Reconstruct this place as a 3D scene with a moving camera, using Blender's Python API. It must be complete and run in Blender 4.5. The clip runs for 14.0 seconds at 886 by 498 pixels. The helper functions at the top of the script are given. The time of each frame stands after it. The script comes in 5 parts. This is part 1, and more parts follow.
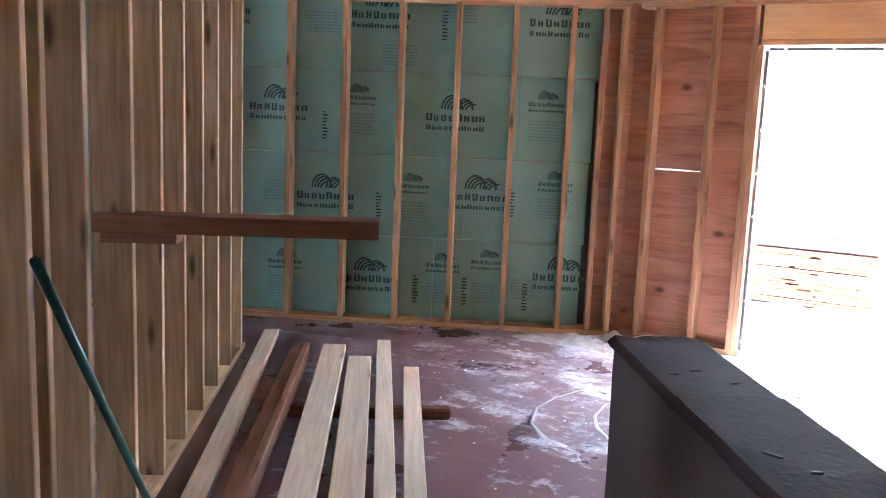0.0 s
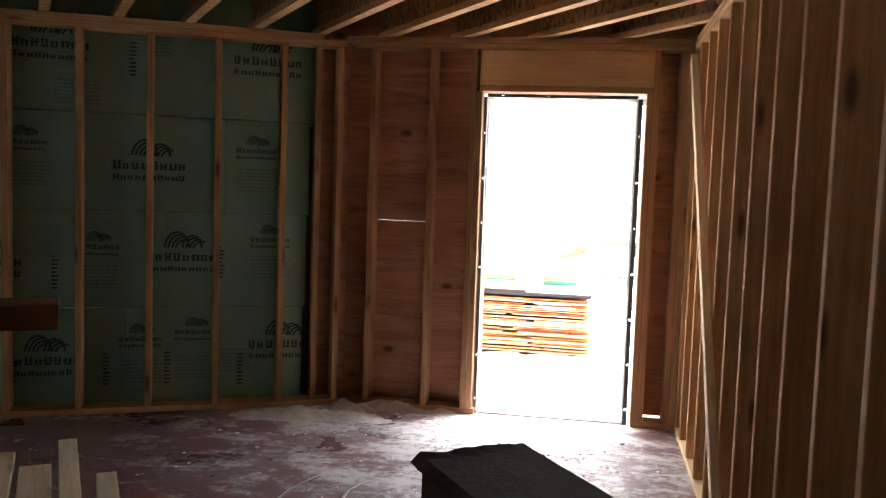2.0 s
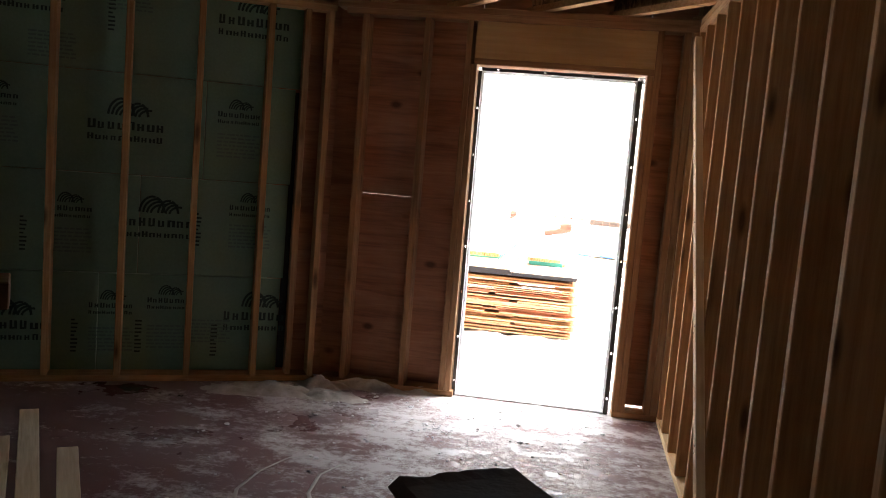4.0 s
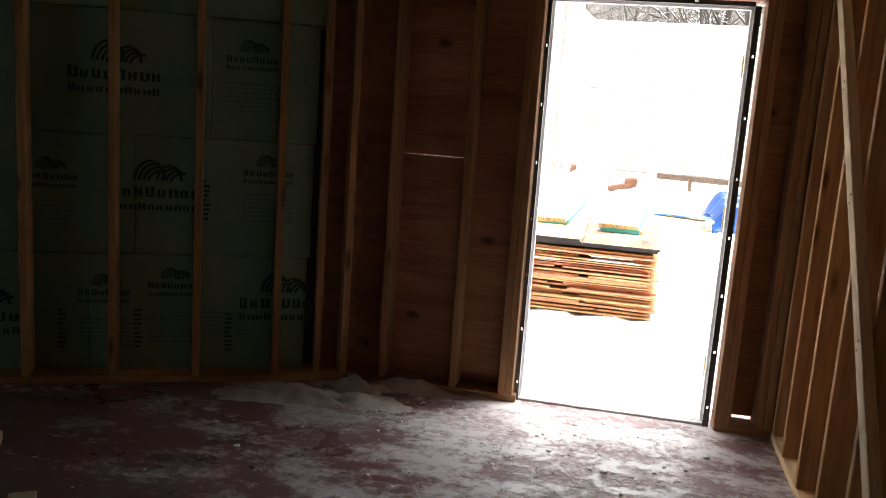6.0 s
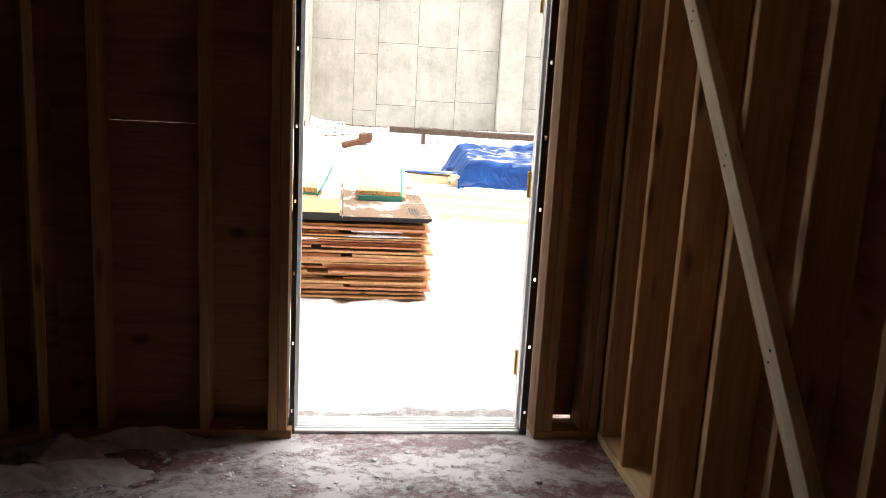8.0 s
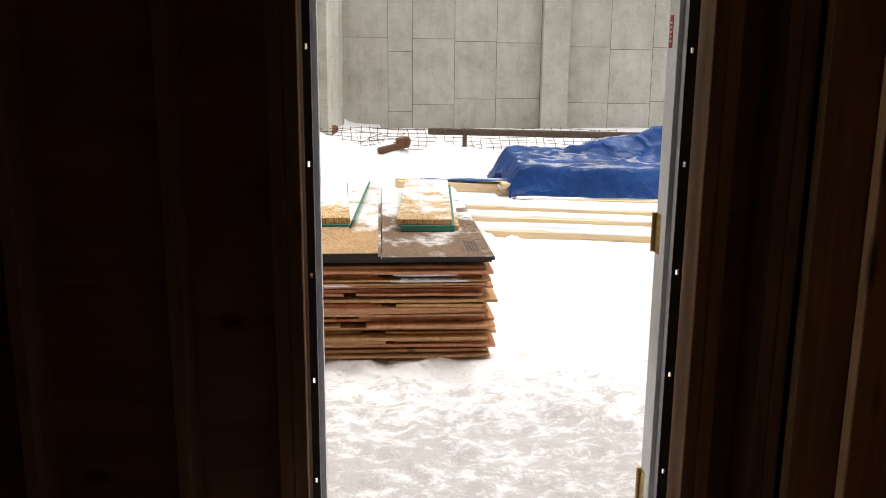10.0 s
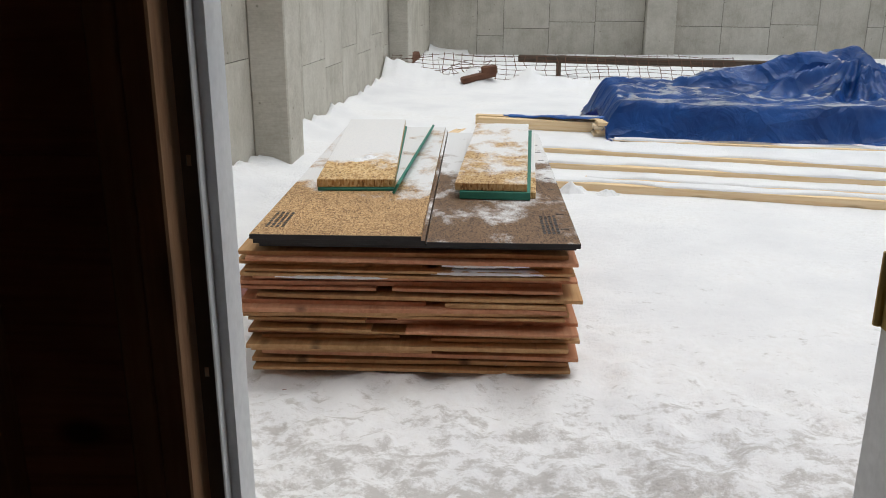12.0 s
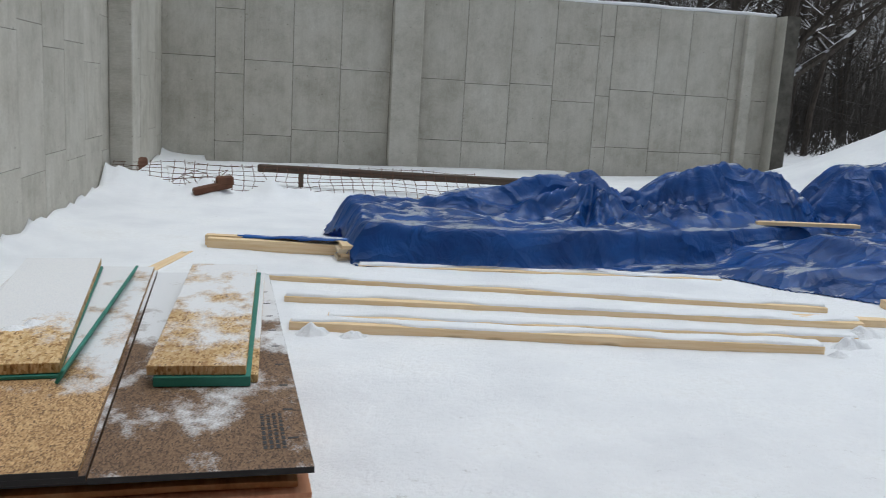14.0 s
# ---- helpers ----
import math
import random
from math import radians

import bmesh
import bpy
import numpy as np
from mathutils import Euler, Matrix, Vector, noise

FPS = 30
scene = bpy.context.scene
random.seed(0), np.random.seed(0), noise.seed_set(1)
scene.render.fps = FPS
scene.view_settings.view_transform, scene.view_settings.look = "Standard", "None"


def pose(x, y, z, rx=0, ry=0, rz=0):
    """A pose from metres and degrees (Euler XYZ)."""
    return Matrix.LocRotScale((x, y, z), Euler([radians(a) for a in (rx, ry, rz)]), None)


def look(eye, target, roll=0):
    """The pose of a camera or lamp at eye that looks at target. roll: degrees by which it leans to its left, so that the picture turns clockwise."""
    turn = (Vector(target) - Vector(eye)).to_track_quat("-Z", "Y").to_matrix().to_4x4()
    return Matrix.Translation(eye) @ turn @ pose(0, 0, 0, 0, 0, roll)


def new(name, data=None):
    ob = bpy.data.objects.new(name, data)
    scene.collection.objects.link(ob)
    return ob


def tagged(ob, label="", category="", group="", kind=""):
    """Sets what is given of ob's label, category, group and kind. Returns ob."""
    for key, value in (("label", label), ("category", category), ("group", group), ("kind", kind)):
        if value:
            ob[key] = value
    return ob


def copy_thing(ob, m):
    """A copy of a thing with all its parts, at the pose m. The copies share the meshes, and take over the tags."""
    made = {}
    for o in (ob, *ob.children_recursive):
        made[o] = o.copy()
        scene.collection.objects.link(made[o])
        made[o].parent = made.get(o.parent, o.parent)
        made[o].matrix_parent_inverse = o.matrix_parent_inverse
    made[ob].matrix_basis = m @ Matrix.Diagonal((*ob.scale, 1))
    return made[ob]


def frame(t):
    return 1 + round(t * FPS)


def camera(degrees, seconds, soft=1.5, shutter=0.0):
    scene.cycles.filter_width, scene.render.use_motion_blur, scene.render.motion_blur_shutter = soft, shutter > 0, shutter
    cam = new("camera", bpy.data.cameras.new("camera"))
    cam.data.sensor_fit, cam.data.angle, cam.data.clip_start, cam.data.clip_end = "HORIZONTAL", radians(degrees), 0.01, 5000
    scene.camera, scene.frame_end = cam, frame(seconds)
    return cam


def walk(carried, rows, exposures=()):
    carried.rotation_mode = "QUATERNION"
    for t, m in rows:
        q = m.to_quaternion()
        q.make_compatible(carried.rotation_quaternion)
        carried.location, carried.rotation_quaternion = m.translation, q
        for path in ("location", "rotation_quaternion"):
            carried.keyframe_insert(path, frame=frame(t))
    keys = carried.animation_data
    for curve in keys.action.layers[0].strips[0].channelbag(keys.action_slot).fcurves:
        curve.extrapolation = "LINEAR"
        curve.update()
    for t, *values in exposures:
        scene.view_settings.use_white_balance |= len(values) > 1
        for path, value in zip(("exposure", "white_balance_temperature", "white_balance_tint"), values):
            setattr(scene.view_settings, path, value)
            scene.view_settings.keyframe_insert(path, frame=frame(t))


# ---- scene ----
SHUTTER = 0.1
cam = camera(54.7, 14.0, 0.9, SHUTTER)
PATH = [
    (0, look((1.432, -0.202, 1.544), (0.447, 1.513, 1.243), 2.3)),
    (0.5, look((1.39, -0.153, 1.54), (0.537, 1.629, 1.226), 4.2)),
    (1, look((1.271, 0.029, 1.525), (0.361, 1.775, 1.169), 3.8)),
    (1.5, look((1.166, 0.184, 1.519), (0.35, 1.978, 1.179), 2.3)),
    (2, look((1.064, 0.323, 1.517), (0.726, 2.288, 1.36), 2.0)),
    (2.2, look((1.025, 0.364, 1.492), (0.797, 2.347, 1.363), 2.1)),
    (4.3, look((1.013, 0.562, 1.559), (0.718, 2.527, 1.327), 5.1)),
    (4.5, look((0.973, 0.679, 1.56), (0.7, 2.649, 1.348), 5.9)),
    (5, look((0.807, 0.882, 1.574), (0.574, 2.861, 1.4), 6.5)),
    (5.5, look((0.829, 1.184, 1.559), (0.502, 3.136, 1.276), 4.0)),
    (6, look((0.816, 1.502, 1.554), (0.414, 3.43, 1.205), 4.0)),
    (6.5, look((0.726, 1.740, 1.531), (0.517, 3.700, 1.187), 1.2)),
    (7, look((0.690, 1.975, 1.511), (0.541, 3.946, 1.203), 0.9)),
    (7.5, look((0.695, 2.200, 1.516), (0.650, 4.158, 1.109), 1.6)),
    (8, look((0.544, 2.51, 1.507), (0.779, 4.453, 1.094), 3.1)),
    (8.5, look((0.468, 2.772, 1.505), (0.672, 4.715, 1.079), 2.9)),
    (8.7, look((0.47, 2.9, 1.495), (0.631, 4.845, 1.061), 2.1)),
    (10.8, look((0.605, 4.079, 1.525), (0.755, 6.028, 1.103), 0.2)),
    (11, look((0.615, 4.183, 1.51), (0.773, 6.127, 1.071), 0.7)),
    (11.5, look((0.607, 4.509, 1.51), (0.758, 6.445, 1.029), 1.4)),
    (12, look((0.718, 4.807, 1.473), (0.645, 6.716, 0.879), 0.2)),
    (12.5, look((0.858, 5.045, 1.48), (0.694, 6.942, 0.864), -0.3)),
    (13, look((0.827, 5.269, 1.51), (0.907, 7.198, 0.986), 0.1)),
    (13.5, look((0.824, 5.482, 1.526), (1.024, 7.42, 1.077), 0.7)),
    (14, look((0.858, 5.649, 1.553), (1.359, 7.553, 1.2), 3.3)),
]
# brightness and white balance of the clip's camera on the way
EXPO = [(0, 6.95, 5100, 12), (1.0, 6.4, 5200, 12), (1.5, 5.42, 5900, 10), (2.0, 4.5, 6500, 9), (2.2, 4.3, 6500, 9), (4.3, 3.82, 6600, 9), (5.0, 3.75, 6700, 9), (6.0, 2.95, 6800, 9),
        (7.0, 2.25, 6800, 9), (8.5, 1.8, 6900, 9), (10.8, 0.12, 6850, 8), (11.5, 0.0, 6700, 7), (12.5, 0.02, 6300, 6), (14.0, -0.25, 6050, 5)]
RSTUDS = (5.76, 5.49, 5.15, 4.80, 4.42, 4.05, 3.68, 3.32, 2.96, 2.58, 2.20, 1.84, 1.48)
BACK = (-1.3, -1.17)             # openings added out of the camera's sight to let in light
WEST = (0.0, 0.7)
BEAMZ = 1.145
PONYZ = 1.03
walk(cam, PATH, EXPO)

# ---- world and light ----
world = bpy.data.worlds.new("overcast")
scene.world = world
world.use_nodes = True
wn, wl = world.node_tree.nodes, world.node_tree.links
sky = wn.new("ShaderNodeTexSky")
sky.sky_type = 'NISHITA'
sky.sun_disc = False
sky.sun_elevation = radians(76)
sky.sun_rotation = radians(60)
sky.air_density, sky.dust_density, sky.ozone_density = 1.0, 4.0, 1.0
grey = wn.new("ShaderNodeHueSaturation")
grey.inputs["Saturation"].default_value = 0.22
wl.new(sky.outputs[0], grey.inputs["Color"])
wl.new(grey.outputs[0], wn["Background"].inputs["Color"])
wn["Background"].inputs["Strength"].default_value = 0.15
sun = new("sun", bpy.data.lights.new("sun", 'SUN'))
sun.data.energy, sun.data.angle, sun.data.color = 0.62, radians(40), (1.0, 0.97, 0.94)
sun.matrix_world = look((3.2, 7.6, 12), (0.5, 6, 0))


# ---- materials ----
def nodes(name):
    m = bpy.data.materials.new(name)
    m.use_nodes = True
    return m, m.node_tree.nodes, m.node_tree.links, m.node_tree.nodes["Principled BSDF"]


def coords(n, l, stretch, rnd=True):
    """Object coordinates, stretched, shifted for each object."""
    tc, mp = n.new("ShaderNodeTexCoord"), n.new("ShaderNodeMapping")
    mp.inputs["Scale"].default_value = stretch
    l.new(tc.outputs["Object"], mp.inputs["Vector"])
    if rnd:
        oi, ml = n.new("ShaderNodeObjectInfo"), n.new("ShaderNodeMath")
        ml.operation = 'MULTIPLY'
        ml.inputs[1].default_value = 37.0
        l.new(oi.outputs["Random"], ml.inputs[0])
        l.new(ml.outputs[0], mp.inputs["Location"])
    return mp.outputs[0]


def noise_tex(n, l, vec, scale, detail=5.0, rough=0.55):
    t = n.new("ShaderNodeTexNoise")
    t.inputs["Scale"].default_value, t.inputs["Detail"].default_value, t.inputs["Roughness"].default_value = scale, detail, rough
    l.new(vec, t.inputs["Vector"])
    return t.outputs["Fac"]


def ramp(n, l, fac, stops):
    r = n.new("ShaderNodeValToRGB")
    while len(r.color_ramp.elements) < len(stops):
        r.color_ramp.elements.new(0.5)
    for e, (p, c) in zip(r.color_ramp.elements, stops):
        e.position = p
        e.color = (*c, 1) if len(c) == 3 else c
    l.new(fac, r.inputs["Fac"])
    return r.outputs["Color"]


def mixc(n, l, fac, a, b, mode='MIX'):
    m = n.new("ShaderNodeMix")
    m.data_type, m.blend_type = 'RGBA', mode
    for sock, v in ((m.inputs[0], fac), (m.inputs[6], a), (m.inputs[7], b)):
        if isinstance(v, (int, float)):
            sock.default_value = v
        elif isinstance(v, tuple):
            sock.default_value = (*v, 1)
        else:
            l.new(v, sock)
    return m.outputs[2]


def math_node(n, l, op, a, b=0.0):
    m = n.new("ShaderNodeMath")
    m.operation = op
    m.use_clamp = False
    for sock, v in ((m.inputs[0], a), (m.inputs[1], b)):
        if isinstance(v, (int, float)):
            sock.default_value = v
        else:
            l.new(v, sock)
    return m.outputs[0]


def add_bump(n, l, p, height, strength, dist=0.01):
    b = n.new("ShaderNodeBump")
    b.inputs["Strength"].default_value, b.inputs["Distance"].default_value = strength, dist
    l.new(height, b.inputs["Height"])
    l.new(b.outputs[0], p.inputs["Normal"])


def lumber(name, dark, light, knots=0.5, shade=1.0):
    """Sawn softwood: grain along local x, knots, a shade of its own for each board."""
    m, n, l, p = nodes(name)
    v = coords(n, l, (1.2, 22, 22))
    g = noise_tex(n, l, v, 2.2, 8, 0.6)
    base = ramp(n, l, g, [(0.25, dark), (0.75, light)])
    v2 = coords(n, l, (2.2, 9, 9))
    vor = n.new("ShaderNodeTexVoronoi")
    vor.inputs["Scale"].default_value = 1.0
    l.new(v2, vor.inputs["Vector"])
    kn = ramp(n, l, vor.outputs["Distance"], [(0.07, (1, 1, 1)), (0.19, (0, 0, 0))])
    base = mixc(n, l, math_node(n, l, 'MULTIPLY', kn, knots), base, tuple(c * 0.3 for c in dark))
    v3 = coords(n, l, (1.0, 2.0, 2.0))
    st = noise_tex(n, l, v3, 1.7, 4)
    base = mixc(n, l, 0.55 * shade, base, ramp(n, l, st, [(0.3, (0.62, 0.58, 0.55)), (0.65, (1, 1, 1))]), 'MULTIPLY')
    oi = n.new("ShaderNodeObjectInfo")
    base = mixc(n, l, 0.7 * shade, base, ramp(n, l, oi.outputs["Random"], [(0.0, (0.72, 0.68, 0.64)), (1.0, (1, 1, 1))]), 'MULTIPLY')
    l.new(base, p.inputs["Base Color"])
    p.inputs["Roughness"].default_value = 0.72
    p.inputs["Specular IOR Level"].default_value = 0.25
    add_bump(n, l, p, g, 0.35, 0.003)
    return m


def sheet_ply(name, dark, mid, light, edge_scale=60.0):
    """Softwood plywood: cathedral grain along local x, patches and knots."""
    m, n, l, p = nodes(name)
    v = coords(n, l, (0.9, 7.0, 7.0))
    w = n.new("ShaderNodeTexNoise")
    w.inputs["Scale"].default_value, w.inputs["Detail"].default_value, w.inputs["Distortion"].default_value = 0.9, 6.0, 2.5
    l.new(v, w.inputs["Vector"])
    g = noise_tex(n, l, coords(n, l, (2.0, 40, 40)), 2.0, 6)
    mx = math_node(n, l, 'ADD', math_node(n, l, 'MULTIPLY', w.outputs["Fac"], 0.6), math_node(n, l, 'MULTIPLY', g, 0.4))
    base = ramp(n, l, mx, [(0.2, dark), (0.5, mid), (0.8, light)])
    vor = n.new("ShaderNodeTexVoronoi")
    vor.inputs["Scale"].default_value = 1.0
    l.new(coords(n, l, (3.0, 5.0, 5.0)), vor.inputs["Vector"])
    kn = ramp(n, l, vor.outputs["Distance"], [(0.06, (1, 1, 1)), (0.15, (0, 0, 0))])
    base = mixc(n, l, math_node(n, l, 'MULTIPLY', kn, 0.75), base, tuple(c * 0.2 for c in dark))
    st = noise_tex(n, l, coords(n, l, (1, 1, 1)), 2.3, 4)
    base = mixc(n, l, 0.6, base, ramp(n, l, st, [(0.35, (0.6, 0.55, 0.52)), (0.65, (1, 1, 1))]), 'MULTIPLY')
    l.new(base, p.inputs["Base Color"])
    p.inputs["Roughness"].default_value = 0.75
    p.inputs["Specular IOR Level"].default_value = 0.25
    add_bump(n, l, p, mx, 0.4, 0.003)
    return m


def osb(name, dark, mid, light, snow=0.0, scale=26.0, back=(0.0, 9.0), gain=0.3):
    """Oriented strand board: flakes by cells, with an optional dusting of snow."""
    m, n, l, p = nodes(name)
    v = coords(n, l, (1.0, 2.3, 1.0))
    wob = n.new("ShaderNodeTexNoise")
    wob.inputs["Scale"].default_value = 9.0
    l.new(v, wob.inputs["Vector"])
    vv = mixc(n, l, 0.035, v, wob.outputs["Color"])
    vor = n.new("ShaderNodeTexVoronoi")
    vor.inputs["Scale"].default_value = scale
    l.new(vv, vor.inputs["Vector"])
    sep = n.new("ShaderNodeSeparateColor")
    l.new(vor.outputs["Color"], sep.inputs[0])
    base = ramp(n, l, sep.outputs[0], [(0.0, tuple(c * 0.55 for c in dark)), (0.12, dark), (0.45, mid), (0.95, light)])
    fine = noise_tex(n, l, coords(n, l, (1, 1, 1)), 90, 4)
    base = mixc(n, l, 0.5, base, ramp(n, l, fine, [(0.3, (0.6, 0.57, 0.55)), (0.7, (1, 1, 1))]), 'MULTIPLY')
    st = noise_tex(n, l, coords(n, l, (1, 1, 1)), 2.0, 3)
    base = mixc(n, l, 0.5, base, ramp(n, l, st, [(0.35, (0.55, 0.5, 0.45)), (0.65, (1, 1, 1))]), 'MULTIPLY')
    if snow:
        a = noise_tex(n, l, coords(n, l, (1, 1.4, 1)), 3.2, 6, 0.65)
        b = noise_tex(n, l, coords(n, l, (1, 1, 1)), 150, 3)
        sl = n.new("ShaderNodeSeparateXYZ")
        l.new(n.new("ShaderNodeTexCoord").outputs["Object"], sl.inputs[0])
        g = n.new("ShaderNodeMapRange")
        g.inputs["From Min"].default_value, g.inputs["From Max"].default_value = back
        l.new(sl.outputs[0], g.inputs["Value"])
        k = math_node(n, l, 'ADD', math_node(n, l, 'MULTIPLY', a, 0.84), math_node(n, l, 'MULTIPLY', b, 0.16))
        k = math_node(n, l, 'ADD', k, math_node(n, l, 'MULTIPLY', g.outputs[0], gain))
        geo = n.new("ShaderNodeNewGeometry")
        sx = n.new("ShaderNodeSeparateXYZ")
        l.new(geo.outputs["Normal"], sx.inputs[0])
        k = ramp(n, l, k, [(0.56 - 0.1 * snow, (0, 0, 0)), (0.68 - 0.1 * snow, (1, 1, 1))])
        k = math_node(n, l, 'MULTIPLY', k, math_node(n, l, 'GREATER_THAN', sx.outputs[2], 0.6))
        base = mixc(n, l, math_node(n, l, 'MULTIPLY', k, 0.92), base, (0.76, 0.77, 0.79))
    l.new(base, p.inputs["Base Color"])
    p.inputs["Roughness"].default_value = 0.7
    add_bump(n, l, p, vor.outputs["Distance"], 0.3, 0.004)
    return m


def plain(name, c1, c2, scale=6.0, rough=0.6, bump=0.2, metal=0.0, stretch=(1, 1, 1), fine=60.0):
    """Paint, plastic, metal, paper: one hue with stains and a fine grain."""
    m, n, l, p = nodes(name)
    a = noise_tex(n, l, coords(n, l, stretch), scale, 5)
    b = noise_tex(n, l, coords(n, l, stretch), fine, 3)
    base = ramp(n, l, a, [(0.3, c1), (0.7, c2)])
    base = mixc(n, l, 0.35, base, ramp(n, l, b, [(0.3, (0.7, 0.7, 0.7)), (0.7, (1, 1, 1))]), 'MULTIPLY')
    l.new(base, p.inputs["Base Color"])
    p.inputs["Roughness"].default_value, p.inputs["Metallic"].default_value = rough, metal
    add_bump(n, l, p, b, bump, 0.004)
    return m


def concrete(name):
    m, n, l, p = nodes(name)
    a = noise_tex(n, l, coords(n, l, (1, 1, 0.8)), 1.5, 7, 0.68)
    b = noise_tex(n, l, coords(n, l, (1, 1, 1)), 40, 5)
    base = ramp(n, l, a, [(0.3, (0.44, 0.415, 0.355)), (0.5, (0.55, 0.525, 0.46)), (0.72, (0.63, 0.61, 0.55))])
    base = mixc(n, l, 0.4, base, ramp(n, l, b, [(0.3, (0.72, 0.71, 0.7)), (0.65, (1, 1, 1))]), 'MULTIPLY')
    drip = noise_tex(n, l, coords(n, l, (5, 5, 0.25)), 1.4, 5, 0.6)
    base = mixc(n, l, 0.25, base, ramp(n, l, drip, [(0.3, (0.62, 0.6, 0.56)), (0.6, (1, 1, 1))]), 'MULTIPLY')
    vor = n.new("ShaderNodeTexVoronoi")
    vor.inputs["Scale"].default_value = 5.0
    l.new(coords(n, l, (1, 1, 1)), vor.inputs["Vector"])
    holes = ramp(n, l, vor.outputs["Distance"], [(0.04, (0.25, 0.24, 0.22)), (0.07, (1, 1, 1))])
    base = mixc(n, l, 0.6, base, holes, 'MULTIPLY')
    fine = noise_tex(n, l, coords(n, l, (30, 30, 3.0)), 3.0, 6, 0.7)
    base = mixc(n, l, 0.35, base, ramp(n, l, fine, [(0.35, (0.7, 0.69, 0.66)), (0.6, (1, 1, 1))]), 'MULTIPLY')
    oi = n.new("ShaderNodeObjectInfo")
    base = mixc(n, l, 0.3, base, ramp(n, l, oi.outputs["Random"], [(0.0, (0.8, 0.8, 0.78)), (1.0, (1, 1, 1))]), 'MULTIPLY')
    blot = noise_tex(n, l, coords(n, l, (1, 1, 1)), 3.2, 8, 0.7)
    base = mixc(n, l, 0.42, base, ramp(n, l, blot, [(0.32, (0.66, 0.64, 0.6)), (0.52, (1, 1, 1))]), 'MULTIPLY')
    l.new(base, p.inputs["Base Color"])
    p.inputs["Roughness"].default_value = 0.85
    add_bump(n, l, p, b, 0.3, 0.006)
    return m


def snow_mat(name, dirt=0.3, trod=0.0):
    m, n, l, p = nodes(name)
    a = noise_tex(n, l, coords(n, l, (1, 1, 1), False), 1.1, 6, 0.6)
    b = noise_tex(n, l, coords(n, l, (1, 1, 1), False), 26, 6, 0.65)
    base = ramp(n, l, a, [(0.3, (0.74, 0.75, 0.78)), (0.6, (0.86, 0.87, 0.89))])
    d = ramp(n, l, math_node(n, l, 'ADD', math_node(n, l, 'MULTIPLY', a, 0.6), math_node(n, l, 'MULTIPLY', b, 0.4)), [(0.52, (0, 0, 0)), (0.66, (1, 1, 1))])
    base = mixc(n, l, math_node(n, l, 'MULTIPLY', d, dirt), base, (0.50, 0.45, 0.39))
    if trod:
        c = noise_tex(n, l, coords(n, l, (1, 1.3, 1), False), 11.0, 8, 0.75)
        sy = n.new("ShaderNodeSeparateXYZ")
        l.new(n.new("ShaderNodeTexCoord").outputs["Object"], sy.inputs[0])
        path = ramp(n, l, math_node(n, l, 'DIVIDE', sy.outputs[1], 12.0), [(0.57, (1, 1, 1)), (0.66, (0.25, 0.25, 0.25)), (0.8, (0.0, 0.0, 0.0))])
        f = ramp(n, l, math_node(n, l, 'ADD', c, math_node(n, l, 'MULTIPLY', path, 0.24)), [(0.64, (0, 0, 0)), (0.76, (1, 1, 1))])
        base = mixc(n, l, math_node(n, l, 'MULTIPLY', f, trod), base, (0.36, 0.335, 0.315))
    l.new(base, p.inputs["Base Color"])
    p.inputs["Roughness"].default_value = 0.65
    p.inputs["Subsurface Weight"].default_value = 0.0
    grit = noise_tex(n, l, coords(n, l, (1, 1, 1), False), 95, 5, 0.7)
    add_bump(n, l, p, math_node(n, l, 'ADD', b, math_node(n, l, 'MULTIPLY', grit, 0.35)), 0.5, 0.025)
    return m


